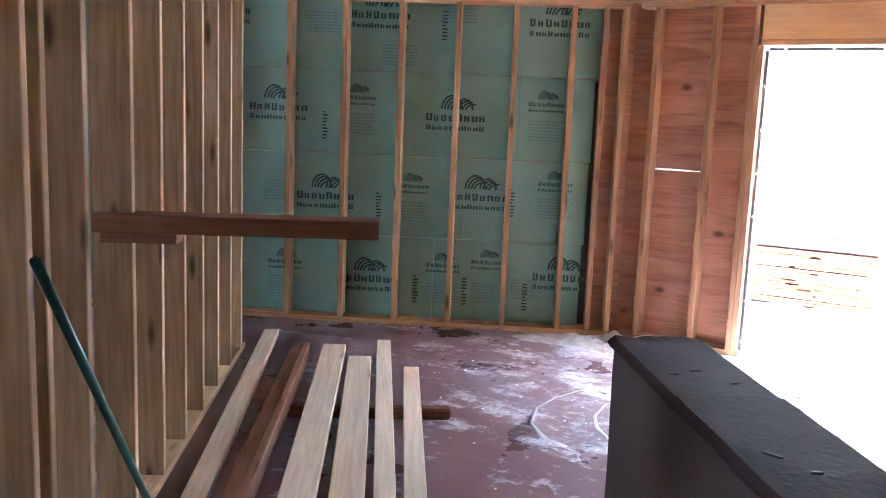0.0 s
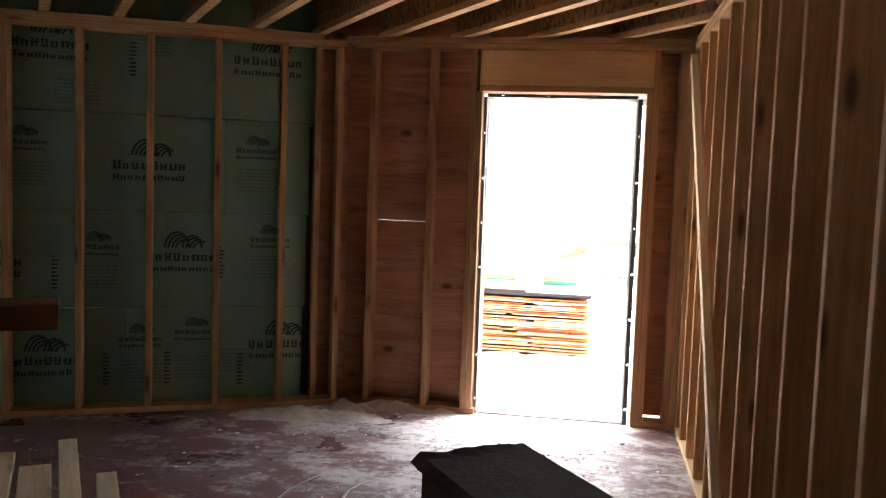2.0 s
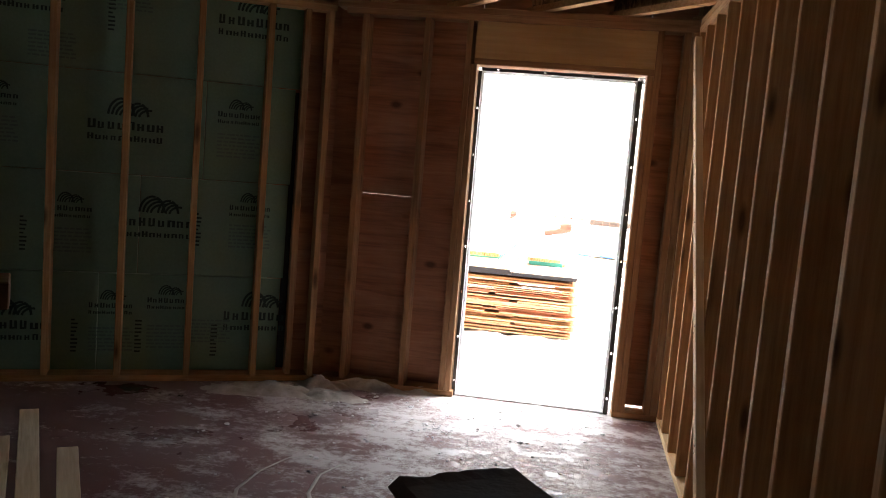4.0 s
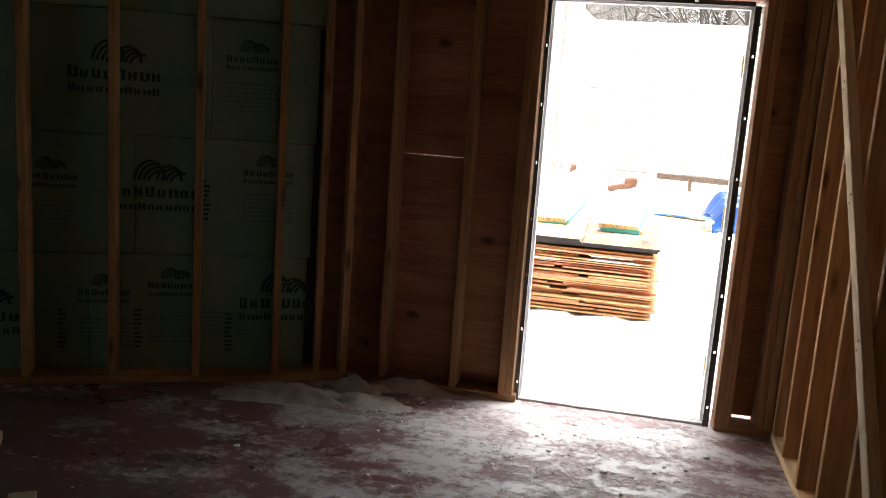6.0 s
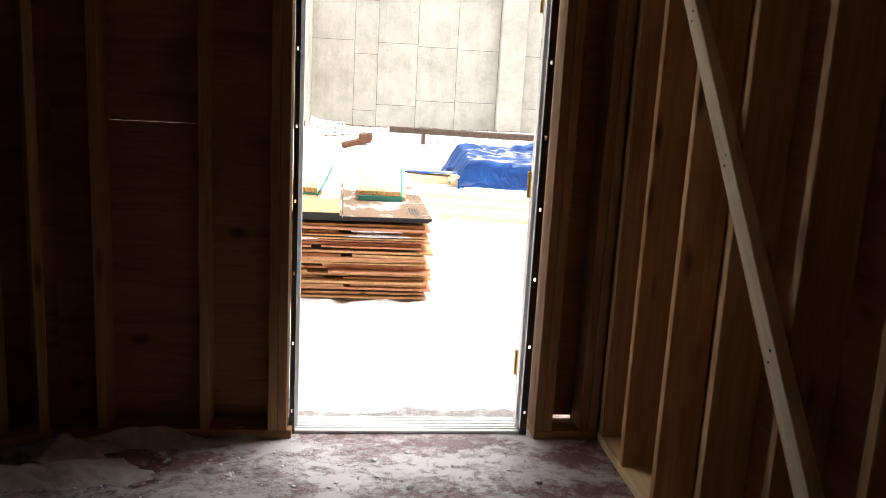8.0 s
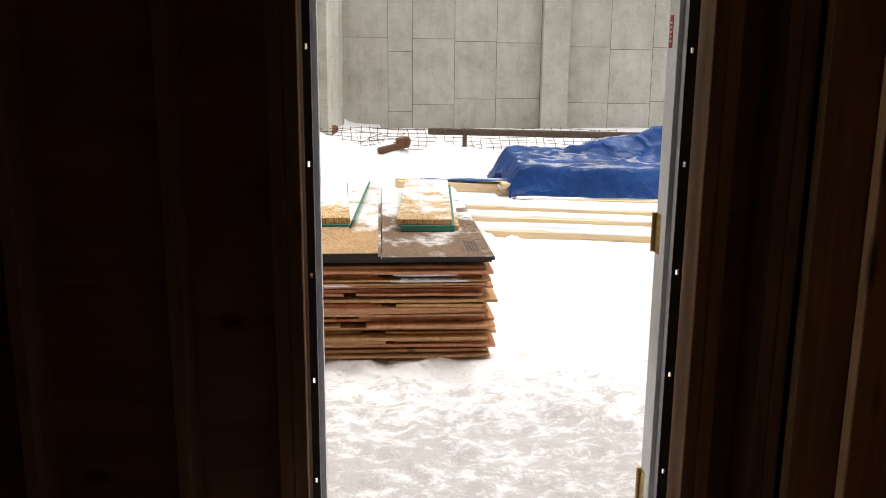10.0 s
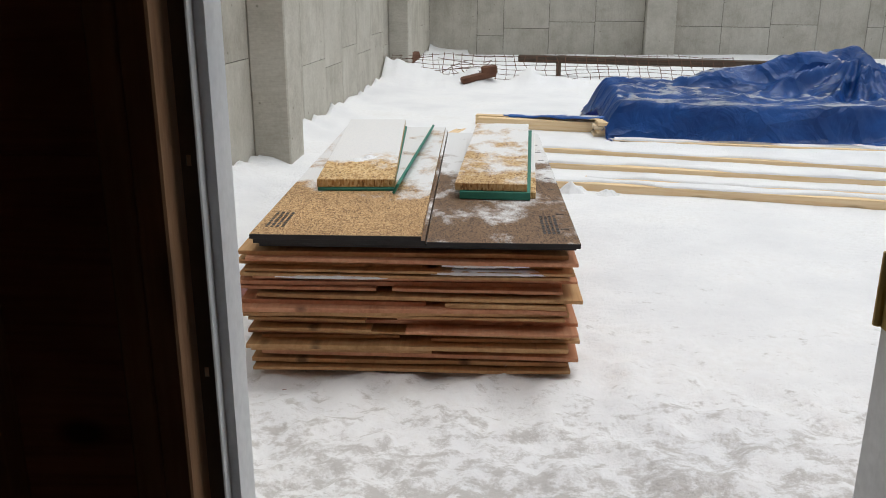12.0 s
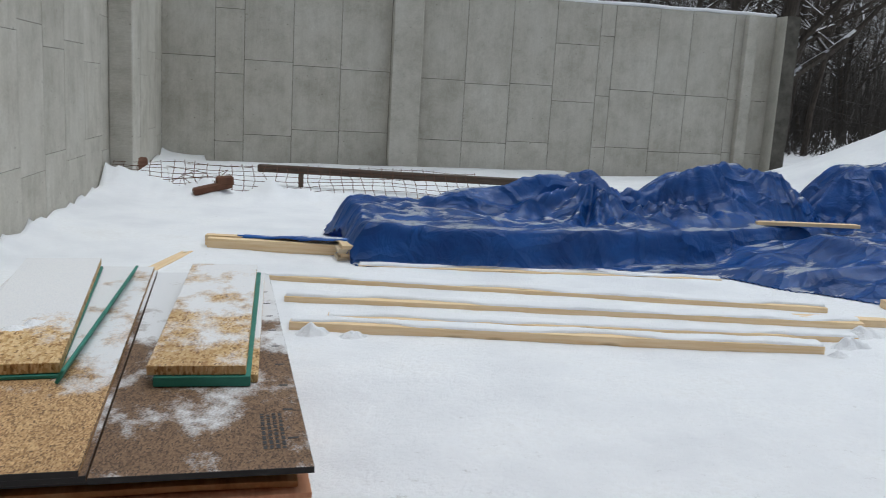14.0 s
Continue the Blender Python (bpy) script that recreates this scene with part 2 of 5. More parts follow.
def tarp_mat(name):
    m, n, l, p = nodes(name)
    a = noise_tex(n, l, coords(n, l, (1.0, 2.2, 1.6)), 1.5, 6, 0.6)
    b = noise_tex(n, l, coords(n, l, (1, 1, 1)), 70, 3)
    # blue varies by noise; its paler blotches also put sheen into the colour
    base = ramp(n, l, a, [(0.3, (0.010, 0.068, 0.28)), (0.7, (0.026, 0.15, 0.53))])
    geo = n.new("ShaderNodeNewGeometry")
    sx = n.new("ShaderNodeSeparateXYZ")
    l.new(geo.outputs["Normal"], sx.inputs[0])
    s1 = noise_tex(n, l, coords(n, l, (0.8, 2.2, 1.2)), 2.4, 10, 0.68)
    flat = math_node(n, l, 'POWER', math_node(n, l, 'MAXIMUM', sx.outputs[2], 0.0), 4.0)
    k = math_node(n, l, 'ADD', math_node(n, l, 'MULTIPLY', flat, 0.26), math_node(n, l, 'MULTIPLY', s1, 0.75))
    k = ramp(n, l, k, [(0.60, (0, 0, 0)), (0.66, (1, 1, 1))])
    base = mixc(n, l, math_node(n, l, 'MULTIPLY', k, 0.85), base, (0.84, 0.86, 0.88))
    l.new(base, p.inputs["Base Color"])
    p.inputs["Roughness"].default_value = 0.36
    v = n.new("ShaderNodeTexNoise")
    v.inputs["Scale"].default_value, v.inputs["Detail"].default_value, v.inputs["Distortion"].default_value = 3.0, 5.0, 1.2
    l.new(coords(n, l, (1, 1, 1)), v.inputs["Vector"])
    vo = n.new("ShaderNodeTexVoronoi")
    vo.feature = 'DISTANCE_TO_EDGE'
    vo.inputs["Scale"].default_value = 1.0
    l.new(mixc(n, l, 0.25, coords(n, l, (2.2, 3.4, 2.6)), v.outputs["Color"]), vo.inputs["Vector"])
    crease = ramp(n, l, vo.outputs["Distance"], [(0.0, (1, 1, 1)), (0.10, (0.25, 0.25, 0.25)), (0.4, (0, 0, 0))])
    add_bump(n, l, p, math_node(n, l, 'ADD', v.outputs["Fac"], math_node(n, l, 'MULTIPLY', crease, 0.7)), 0.7, 0.05)
    return m


def floor_mat(name):
    """Red painted slab with blown snow, thick near the doorway."""
    m, n, l, p = nodes(name)
    co = coords(n, l, (1, 1, 1), False)
    a = noise_tex(n, l, co, 1.6, 6, 0.6)
    b = noise_tex(n, l, co, 34, 5, 0.6)
    red = ramp(n, l, a, [(0.3, (0.10, 0.028, 0.026)), (0.7, (0.17, 0.055, 0.05))])
    red = mixc(n, l, 0.5, red, ramp(n, l, b, [(0.3, (0.65, 0.65, 0.65)), (0.7, (1, 1, 1))]), 'MULTIPLY')
    mp = n.new("ShaderNodeMapping")
    mp.inputs["Location"].default_value = (-0.55, -5.25, 0)
    l.new(n.new("ShaderNodeTexCoord").outputs["Object"], mp.inputs["Vector"])
    ln = n.new("ShaderNodeVectorMath")
    ln.operation = 'LENGTH'
    l.new(mp.outputs[0], ln.inputs[0])
    near = ramp(n, l, math_node(n, l, 'DIVIDE', ln.outputs["Value"], 6.0), [(0.0, (0.95, 0.95, 0.95)), (0.16, (0.62, 0.62, 0.62)), (0.36, (0.26, 0.26, 0.26)), (0.75, (0.0, 0.0, 0.0))])
    s = noise_tex(n, l, coords(n, l, (0.8, 1.35, 1), False), 2.6, 10, 0.74)
    f = noise_tex(n, l, co, 21, 8, 0.78)
    k = math_node(n, l, 'ADD', math_node(n, l, 'MULTIPLY', s, 0.62), math_node(n, l, 'MULTIPLY', f, 0.38))
    k = math_node(n, l, 'ADD', k, math_node(n, l, 'MULTIPLY', near, 0.17))
    k = ramp(n, l, k, [(0.575, (0, 0, 0)), (0.66, (1, 1, 1))])
    dust = noise_tex(n, l, co, 0.9, 4)
    dust = ramp(n, l, dust, [(0.35, (0.05, 0.05, 0.05)), (0.7, (0.36, 0.36, 0.36))])
    base = mixc(n, l, dust, red, (0.42, 0.36, 0.38))
    base = mixc(n, l, math_node(n, l, 'MULTIPLY', k, 0.9), base, (0.62, 0.60, 0.62))
    l.new(base, p.inputs["Base Color"])
    l.new(ramp(n, l, a, [(0.3, (0.22, 0.22, 0.22)), (0.7, (0.46, 0.46, 0.46))]), p.inputs["Roughness"])
    add_bump(n, l, p, k, 0.5, 0.01)
    return m


def bark_mat(name):
    m, n, l, p = nodes(name)
    a = noise_tex(n, l, coords(n, l, (7, 7, 1.2)), 3.0, 7, 0.65)
    base = ramp(n, l, a, [(0.3, (0.018, 0.014, 0.011)), (0.7, (0.085, 0.068, 0.054))])
    geo = n.new("ShaderNodeNewGeometry")
    sx = n.new("ShaderNodeSeparateXYZ")
    l.new(geo.outputs["Normal"], sx.inputs[0])
    k = math_node(n, l, 'ADD', sx.outputs[2], math_node(n, l, 'MULTIPLY', noise_tex(n, l, coords(n, l, (1, 1, 1)), 1.8, 3), 0.9))
    k = ramp(n, l, k, [(0.95, (0, 0, 0)), (1.0, (1, 1, 1))])
    base = mixc(n, l, k, base, (0.75, 0.76, 0.79))
    l.new(base, p.inputs["Base Color"])
    p.inputs["Roughness"].default_value = 0.9
    add_bump(n, l, p, a, 0.8, 0.03)
    return m


STUD = lumber("stud_wood", (0.38, 0.195, 0.085), (0.66, 0.42, 0.215), 0.9)
STUD_RED = lumber("stud_wood_aged", (0.30, 0.15, 0.075), (0.52, 0.31, 0.165), 0.55)
STUD_TAN = lumber("tan_stud_wood", (0.30, 0.185, 0.09), (0.56, 0.385, 0.21), 0.9)
FRESH = lumber("fresh_lumber", (0.57, 0.45, 0.30), (0.80, 0.69, 0.52), 0.45, 0.5)
WEATHERED = lumber("weathered_lumber", (0.20, 0.095, 0.05), (0.33, 0.17, 0.095), 0.4)
GREYWOOD = lumber("grey_timber", (0.07, 0.052, 0.04), (0.17, 0.13, 0.10), 0.3)
YELLOW = lumber("yellow_lumber", (0.76, 0.53, 0.28), (0.91, 0.74, 0.50), 0.5, 0.3)
LVL = lumber("header_wood", (0.52, 0.31, 0.14), (0.64, 0.42, 0.21), 0.1)
PLYRED = sheet_ply("red_plywood", (0.17, 0.072, 0.042), (0.45, 0.205, 0.118), (0.60, 0.32, 0.195))
PLYSTACK = sheet_ply("stack_plywood", (0.32, 0.17, 0.08), (0.54, 0.33, 0.16), (0.70, 0.49, 0.28))
PLYPINK = sheet_ply("pink_plywood", (0.34, 0.14, 0.075), (0.58, 0.29, 0.17), (0.70, 0.43, 0.28))
OSB = osb("fresh_strand_board", (0.26, 0.14, 0.055), (0.49, 0.285, 0.12), (0.72, 0.49, 0.25), -0.9, 110.0, (0.45, 0.95))
OSB_DARK = osb("wet_strand_board", (0.10, 0.055, 0.028), (0.175, 0.10, 0.052), (0.27, 0.165, 0.09), 0.45, 110.0, (0.6, 2.6))
OSB_YELLOW = osb("yellow_strand_board", (0.46, 0.25, 0.08), (0.69, 0.45, 0.19), (0.82, 0.61, 0.33), -0.7, 60.0, (0.22, 0.75), 0.46)
OSB_FROST = osb("frosted_strand_board", (0.42, 0.23, 0.08), (0.62, 0.40, 0.17), (0.76, 0.56, 0.30), 0.3, 60.0, (0.1, 0.6), 0.14)
OSB_DECK = osb("deck_strand_board", (0.18, 0.09, 0.04), (0.30, 0.17, 0.08), (0.42, 0.26, 0.13), 0.0)
FOAM = plain("mint_foam", (0.215, 0.375, 0.275), (0.27, 0.445, 0.335), 2.0, 0.6, 0.1)
FOAM_OUT = plain("green_foam_edge", (0.015, 0.15, 0.11), (0.035, 0.23, 0.17), 5.0, 0.6, 0.1)
INK = plain("dark_green_print", (0.022, 0.055, 0.05), (0.035, 0.08, 0.07), 8.0, 0.6, 0.05)
INK_PALE = plain("pale_green_print", (0.16, 0.27, 0.235), (0.19, 0.30, 0.26), 8.0, 0.6, 0.05)
MEMBRANE = plain("black_membrane", (0.008, 0.008, 0.009), (0.02, 0.02, 0.022), 7.0, 0.5, 0.5)
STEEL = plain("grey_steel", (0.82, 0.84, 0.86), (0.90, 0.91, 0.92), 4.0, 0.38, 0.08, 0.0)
# dark nail steel; also puts the backlit shade of the frame's flange into colour
STEEL_DARK_SHADED = plain("dark_and_shaded_steel", (0.055, 0.05, 0.045), (0.10, 0.09, 0.08), 5.0, 0.4, 0.1, 0.5)
BRASS = plain("brass", (0.45, 0.31, 0.10), (0.60, 0.44, 0.17), 9.0, 0.38, 0.1, 0.7)
REDTAG = plain("red_label", (0.45, 0.02, 0.03), (0.55, 0.03, 0.04), 8.0, 0.5, 0.05)
WHITE = plain("white_print", (0.75, 0.75, 0.75), (0.82, 0.82, 0.82), 8.0, 0.5, 0.05)
KRAFT = plain("dark_wrap", (0.030, 0.018, 0.014), (0.060, 0.038, 0.030), 2.5, 0.6, 0.4)
KRAFT_TOP = plain("worn_wrap_top", (0.030, 0.020, 0.019), (0.062, 0.042, 0.040), 3.2, 0.7, 0.5)
for sheeting in (KRAFT, KRAFT_TOP):
    sheeting.node_tree.nodes["Principled BSDF"].inputs["Specular IOR Level"].default_value = 0.22
GREENPOLE = plain("dark_green_paint", (0.006, 0.065, 0.045), (0.012, 0.11, 0.075), 5.0, 0.4, 0.1)
PVC = plain("white_plastic", (0.60, 0.59, 0.55), (0.72, 0.71, 0.67), 6.0, 0.4, 0.05)
RUBBER = plain("black_rubber", (0.012, 0.012, 0.013), (0.03, 0.03, 0.032), 8.0, 0.5, 0.2)
RUST = plain("rusty_metal", (0.085, 0.032, 0.016), (0.17, 0.075, 0.04), 6.0, 0.75, 0.4, 0.2)
REDPAINT = plain("red_floor_paint", (0.16, 0.045, 0.038), (0.24, 0.08, 0.07), 2.5, 0.4, 0.15)
PLAINWALL = plain("dull_board", (0.20, 0.13, 0.085), (0.28, 0.19, 0.125), 1.5, 0.8, 0.2)
CONC = concrete("grey_concrete")
JOINT = plain("concrete_joint", (0.06, 0.055, 0.045), (0.13, 0.12, 0.10), 6.0, 0.9, 0.4)
SNOW = snow_mat("snow", 0.16, 0.6)
SNOWCAP = snow_mat("clean_snow", 0.02)
SNOWDIRT = plain("grubby_snow", (0.42, 0.37, 0.33), (0.62, 0.59, 0.57), 14.0, 0.8, 0.8, 0.0, (1, 1, 1), 55.0)
TARP = tarp_mat("blue_tarpaulin")
FLOOR = floor_mat("red_slab")
BARK = bark_mat("bark")
WOODS = plain("distant_woods", (0.035, 0.030, 0.026), (0.085, 0.075, 0.066), 0.6, 0.9, 0.0, 0.0, (1, 1, 0.15), 5.0)
STRAW = plain("pale_strip", (0.55, 0.53, 0.52), (0.66, 0.64, 0.63), 6.0, 0.4, 0.1)


# ---- builders ----
def mesh_of(bm, material, smooth=False):
    me = bpy.data.meshes.new("mesh")
    bm.to_mesh(me)
    bm.free()
    for mt in (material if isinstance(material, (list, tuple)) else (material,)):
        me.materials.append(mt)
    if smooth:
        me.polygons.foreach_set("use_smooth", [True] * len(me.polygons))
    return me


def thing(name, label, category, group="", kind="", at=(0, 0, 0)):
    ob = new(name)
    ob.location = at
    return tagged(ob, label, category, group, kind)


def part(name, bm, material, parent, label="", smooth=False):
    me = bm if isinstance(bm, bpy.types.Mesh) else mesh_of(bm, material, smooth)
    ob = new(name, me)
    if parent is not None:
        ob.parent = parent
    return tagged(ob, label)


def box_bm(sx, sy, sz, bevel=0.0, bm=None, m=None):
    """A box whose local x runs from 0 to sx, centred in y and z."""
    bm = bm or bmesh.new()
    geom = bmesh.ops.create_cube(bm, size=1.0)["verts"]
    for v in geom:
        v.co = Vector(((v.co.x + 0.5) * sx, v.co.y * sy, v.co.z * sz))
    if bevel:
        edges = list({e for v in geom for e in v.link_edges})
        out = bmesh.ops.bevel(bm, geom=edges, offset=bevel, segments=1, affect='EDGES')
        geom = out["verts"]
    if m is not None:
        bmesh.ops.transform(bm, matrix=m, verts=[v for v in geom if v.is_valid])
    return bm


BOARDS = {}


def board_mesh(length, w, h, material, bevel=0.003):
    key = (round(length, 3), round(w, 4), round(h, 4), material.name, bevel)
    if key not in BOARDS:
        BOARDS[key] = mesh_of(box_bm(length, w, h, bevel), material)
    return BOARDS[key]


def along(p0, p1, side=(0, 0, 1)):
    """The pose whose x runs from p0 to p1 and whose z leans to side."""
    x = (Vector(p1) - Vector(p0)).normalized()
    z = Vector(side)
    z = (z - x * z.dot(x)).normalized()
    y = z.cross(x)
    m = Matrix((x, y, z)).transposed().to_4x4()
    m.translation = Vector(p0)
    return m


def board(name, p0, p1, w, h, material, parent, label="", side=(0, 0, 1), bevel=0.003):
    """A board from p0 to p1 along its middle; h is its size towards side, w across."""
    ob = part(name, board_mesh((Vector(p1) - Vector(p0)).length, w, h, material, bevel), None, parent, label)
    ob.matrix_basis = along(p0, p1, side)
    return ob


def tube_bm(points, radii, sides=8, bm=None):
    bm = bm or bmesh.new()
    rings = []
    ref = Vector((0.31, 0.77, 0.55)).normalized()
    for i, pt in enumerate(points):
        a = Vector(points[max(i - 1, 0)])
        b = Vector(points[min(i + 1, len(points) - 1)])
        d = (b - a).normalized()
        u = d.cross(ref).normalized()
        w = d.cross(u)
        rings.append([bm.verts.new(Vector(pt) + (u * math.cos(q) + w * math.sin(q)) * radii[i]) for q in [2 * math.pi * k / sides for k in range(sides)]])
    for r0, r1 in zip(rings, rings[1:]):
        for k in range(sides):
            bm.faces.new((r0[k], r0[(k + 1) % sides], r1[(k + 1) % sides], r1[k]))
    bm.faces.new(rings[0][::-1])
    bm.faces.new(rings[-1])
    return bm


def heap_bm(rx, ry, h, seed, rough=0.35, n=22):
    """A low uneven heap, round its own base."""
    bm = bmesh.new()
    rows = []
    for i in range(n + 1):
        r = i / n
        ring = []
        for k in range(36):
            q = 2 * math.pi * k / 36
            e = 1 + 0.4 * noise.noise(Vector((math.cos(q) * 1.3 + seed, math.sin(q) * 1.3, seed * 3.1))) + 0.3 * noise.noise(Vector((math.cos(q) * 4 + seed, math.sin(q) * 4, seed)))
            x, y = rx * r * e * math.cos(q), ry * r * e * math.sin(q)
            z = h * (math.cos(math.pi * r) * 0.5 + 0.5)
            z *= 1 + rough * noise.fractal(Vector((x * 6, y * 6, seed)), 1.0, 2.0, 4)
            z += 0.12 * h * noise.noise(Vector((x * 25, y * 25, seed)))
            ring.append(bm.verts.new((x, y, max(z, 0.0) if i < n else -0.005)))
        rows.append(ring)
    for a, b in zip(rows, rows[1:]):
        for k in range(36):
            bm.faces.new((a[k], b[k], b[(k + 1) % 36], a[(k + 1) % 36]))
    bmesh.ops.remove_doubles(bm, verts=rows[0], dist=0.0005)
    bmesh.ops.recalc_face_normals(bm, faces=bm.faces)
    return bm


def grid_mesh(xs, ys, fz, material, smooth=True):
    nx, ny = len(xs), len(ys)
    co = [(x, y, fz(x, y)) for y in ys for x in xs]
    fs = [(j * nx + i, j * nx + i + 1, (j + 1) * nx + i + 1, (j + 1) * nx + i) for j in range(ny - 1) for i in range(nx - 1)]
    me = bpy.data.meshes.new("sheet")
    me.from_pydata(co, [], fs)
    me.materials.append(material)
    if smooth:
        me.polygons.foreach_set("use_smooth", [True] * len(fs))
    return me


def fbm(x, y, f, seed=0.0, o=4):
    return noise.fractal(Vector((x * f, y * f, seed)), 1.0, 2.0, o)


def smooth_step(a, b, v):
    t = min(max((v - a) / (b - a), 0), 1)
    return t * t * (3 - 2 * t)


T = 0.038                     # thickness of framing lumber
H = 2.44                      # underside of the joists
YW = 5.80                     # room face of the door wall's studs
DEEP = 0.14                   # depth of the studs

# foam wall: runs from the corner stud at KA, turned 26 degrees
KB = radians(26)
KA = Vector((-0.57, 5.77, 0))
KD = Vector((-math.cos(KB), -math.sin(KB), 0))
KN = Vector((math.sin(KB), -math.cos(KB), 0))
# left partition
LB = radians(34.3)
LA = Vector((-1.445, 2.5, 0))
LD = Vector((-math.sin(LB), math.cos(LB), 0))
LN = Vector((math.cos(LB), math.sin(LB), 0))
XR = 1.64                     # face of the right partition
# concrete walls
CB = radians(4.3)
CA = Vector((-0.25, 22.6, 0))
CF = Vector((math.cos(CB), -math.sin(CB), 0))      # along the far wall
CL = Vector((-math.sin(CB), -math.cos(CB), 0))     # along the left wall, towards the house


def up(p, z):
    return (p[0], p[1], z)


# ---- ground, floor, ceiling ----
def ground_height(x, y):
    if y < 6.02 and -6 < x < 5.5 and y > -3.5:
        return -0.25
    if y <= 6.02:
        return 0.0 + 0.03 * fbm(x, y, 0.5)
    z = 0.03 + 0.045 * smooth_step(9, 17, y)
    q = Vector((x, y, 0)) - CA
    d = q.dot(CF)
    back = -q.dot(Vector((CF.y, -CF.x, 0)))
    z += 0.012 * fbm(x, y, 0.9, 3)
    near = 1 - smooth_step(8.2, 9.6, y)
    calm = smooth_step(1.1, 1.7, x + 0.3 * fbm(x, y, 1.2, 6)) * smooth_step(7.4, 8.2, y)
    z += near * (1 - 0.97 * calm) * (0.022 * fbm(x, y, 4.2, 7) + 0.030 * fbm(x, y, 9.5, 9, 4))
    z += 0.004 * fbm(x, y, 7, 2, 3)
    if near > 0 and calm < 0.9:
        d0 = noise.voronoi(Vector((x * 3.6, y * 3.0, 0.5)))[0][0]
        z -= near * (1 - calm) * 0.022 * max(0.0, 1 - d0 / 0.42)
    inside = -q.dot(Vector((math.sin(CB), math.cos(CB), 0)))
    if inside > 0 and d > 0:
        z += 0.15 * math.exp(-d / 0.22) * (0.75 + 0.6 * fbm(x, y, 2.4, 5)) * smooth_step(0, 1, y - 8.2)
        z += 0.10 * math.exp(-inside / 0.8)
        z += 0.24 * math.exp(-((inside - 5.1) / 0.45) ** 2) * smooth_step(4.5, 1.5, d) * (0.7 + 0.7 * fbm(x, y, 2.2, 8))
    z += 0.20 * math.exp(-((d - 0) / 0.5) ** 2) * math.exp(-((inside - 4.2) / 0.9) ** 2)
    z += 1.9 * math.exp(-((x - 13.8) / 3.3) ** 2 - ((y - 17.6) / 2.6) ** 2)
    z += 0.5 * smooth_step(26, 60, y)
    patch = math.hypot((x + 0.72) / 0.46, (y - 8.72) / 0.30) + 0.6 * fbm(x, y, 2.6, 4, 2) + 0.6 * fbm(x, y, 8, 2, 3)
    z -= 0.10 * (1 - smooth_step(0.55, 1.15, patch))
    wet = math.hypot((x + 0.15) / 0.45, (y - 7.9) / 0.5) + 0.5 * fbm(x, y, 4, 14)
    z -= 0.02 * (1 - smooth_step(0.4, 1.0, wet))
    return z


def spaced(lo, a, b, hi, step, far):
    out = [a + (b - a) * i / round((b - a) / step) for i in range(round((b - a) / step) + 1)]
    g, q = step, b
    while q < hi:
        g *= far
        q += g
        out.append(q)
    g, q = step, a
    while q > lo:
        g *= far
        q -= g
        out.insert(0, q)
    return out


gx = spaced(-400, -1.6, 3.2, 400, 0.04, 1.06)
gy = spaced(-300, 6.04, 11.0, 700, 0.04, 1.045)
tagged(new("ground", grid_mesh(gx, gy, ground_height, SNOW)), "trampled white snow over a building site", "snow", kind="structure")

fl = bmesh.new()
slab = [(-5.0, -3.4), (4.4, -3.4), (4.4, 6.0), (-0.55, 6.0), (-0.70, 5.92), (-5.0, 3.8)]
top = [fl.verts.new((x, y, 0.0)) for x, y in slab]
bot = [fl.verts.new((x, y, -0.2)) for x, y in slab]
fl.faces.new(top)
fl.faces.new(bot[::-1])
for i in range(len(slab)):
    k = (i + 1) % len(slab)
    fl.faces.new((top[k], top[i], bot[i], bot[k]))
tagged(new("floor", mesh_of(fl, FLOOR)), "dark red painted concrete floor dusted with blown snow", "floor", kind="structure")

ap = box_bm(5.2, 4.4, 0.12, 0.0, None, Matrix.Translation((-1.6, 8.22, -0.08)))
tagged(new("slab", mesh_of(ap, REDPAINT)), "dark red painted slab showing through the snow", "slab", kind="structure")

# ceiling: joists with strand-board webs under a deck, in one mesh
ce = bmesh.new()
deck = [(-5.2, -3.6), (4.6, -3.6), (4.6, 6.02), (-0.55, 6.02), (-0.70, 5.95), (-5.2, 3.8)]
for za, zb in ((H + 0.30, H + 0.32),):
    a = [ce.verts.new((x, y, za)) for x, y in deck]
    b = [ce.verts.new((x, y, zb)) for x, y in deck]
    ce.faces.new(a[::-1])
    ce.faces.new(b)
    for i in range(len(deck)):
        k = (i + 1) % len(deck)
        ce.faces.new((a[i], a[k], b[k], b[i]))
for f in ce.faces:
    f.material_index = 1
JD = Vector((-math.sin(radians(36)), math.cos(radians(36)), 0))
JN = Vector((JD.y, -JD.x, 0))


def clip_line(o, d):
    """Where a joist's line crosses the deck's outline."""
    hits = []
    for i in range(len(deck)):
        a, b = Vector((*deck[i], 0)), Vector((*deck[(i + 1) % len(deck)], 0))
        e = b - a
        den = d.x * e.y - d.y * e.x
        if abs(den) > 1e-6:
            w = a - o
            s, u = (w.x * e.y - w.y * e.x) / den, (w.x * d.y - w.y * d.x) / den
            if 0 <= u <= 1:
                hits.append(s)
    return (min(hits), max(hits)) if len(hits) > 1 else None


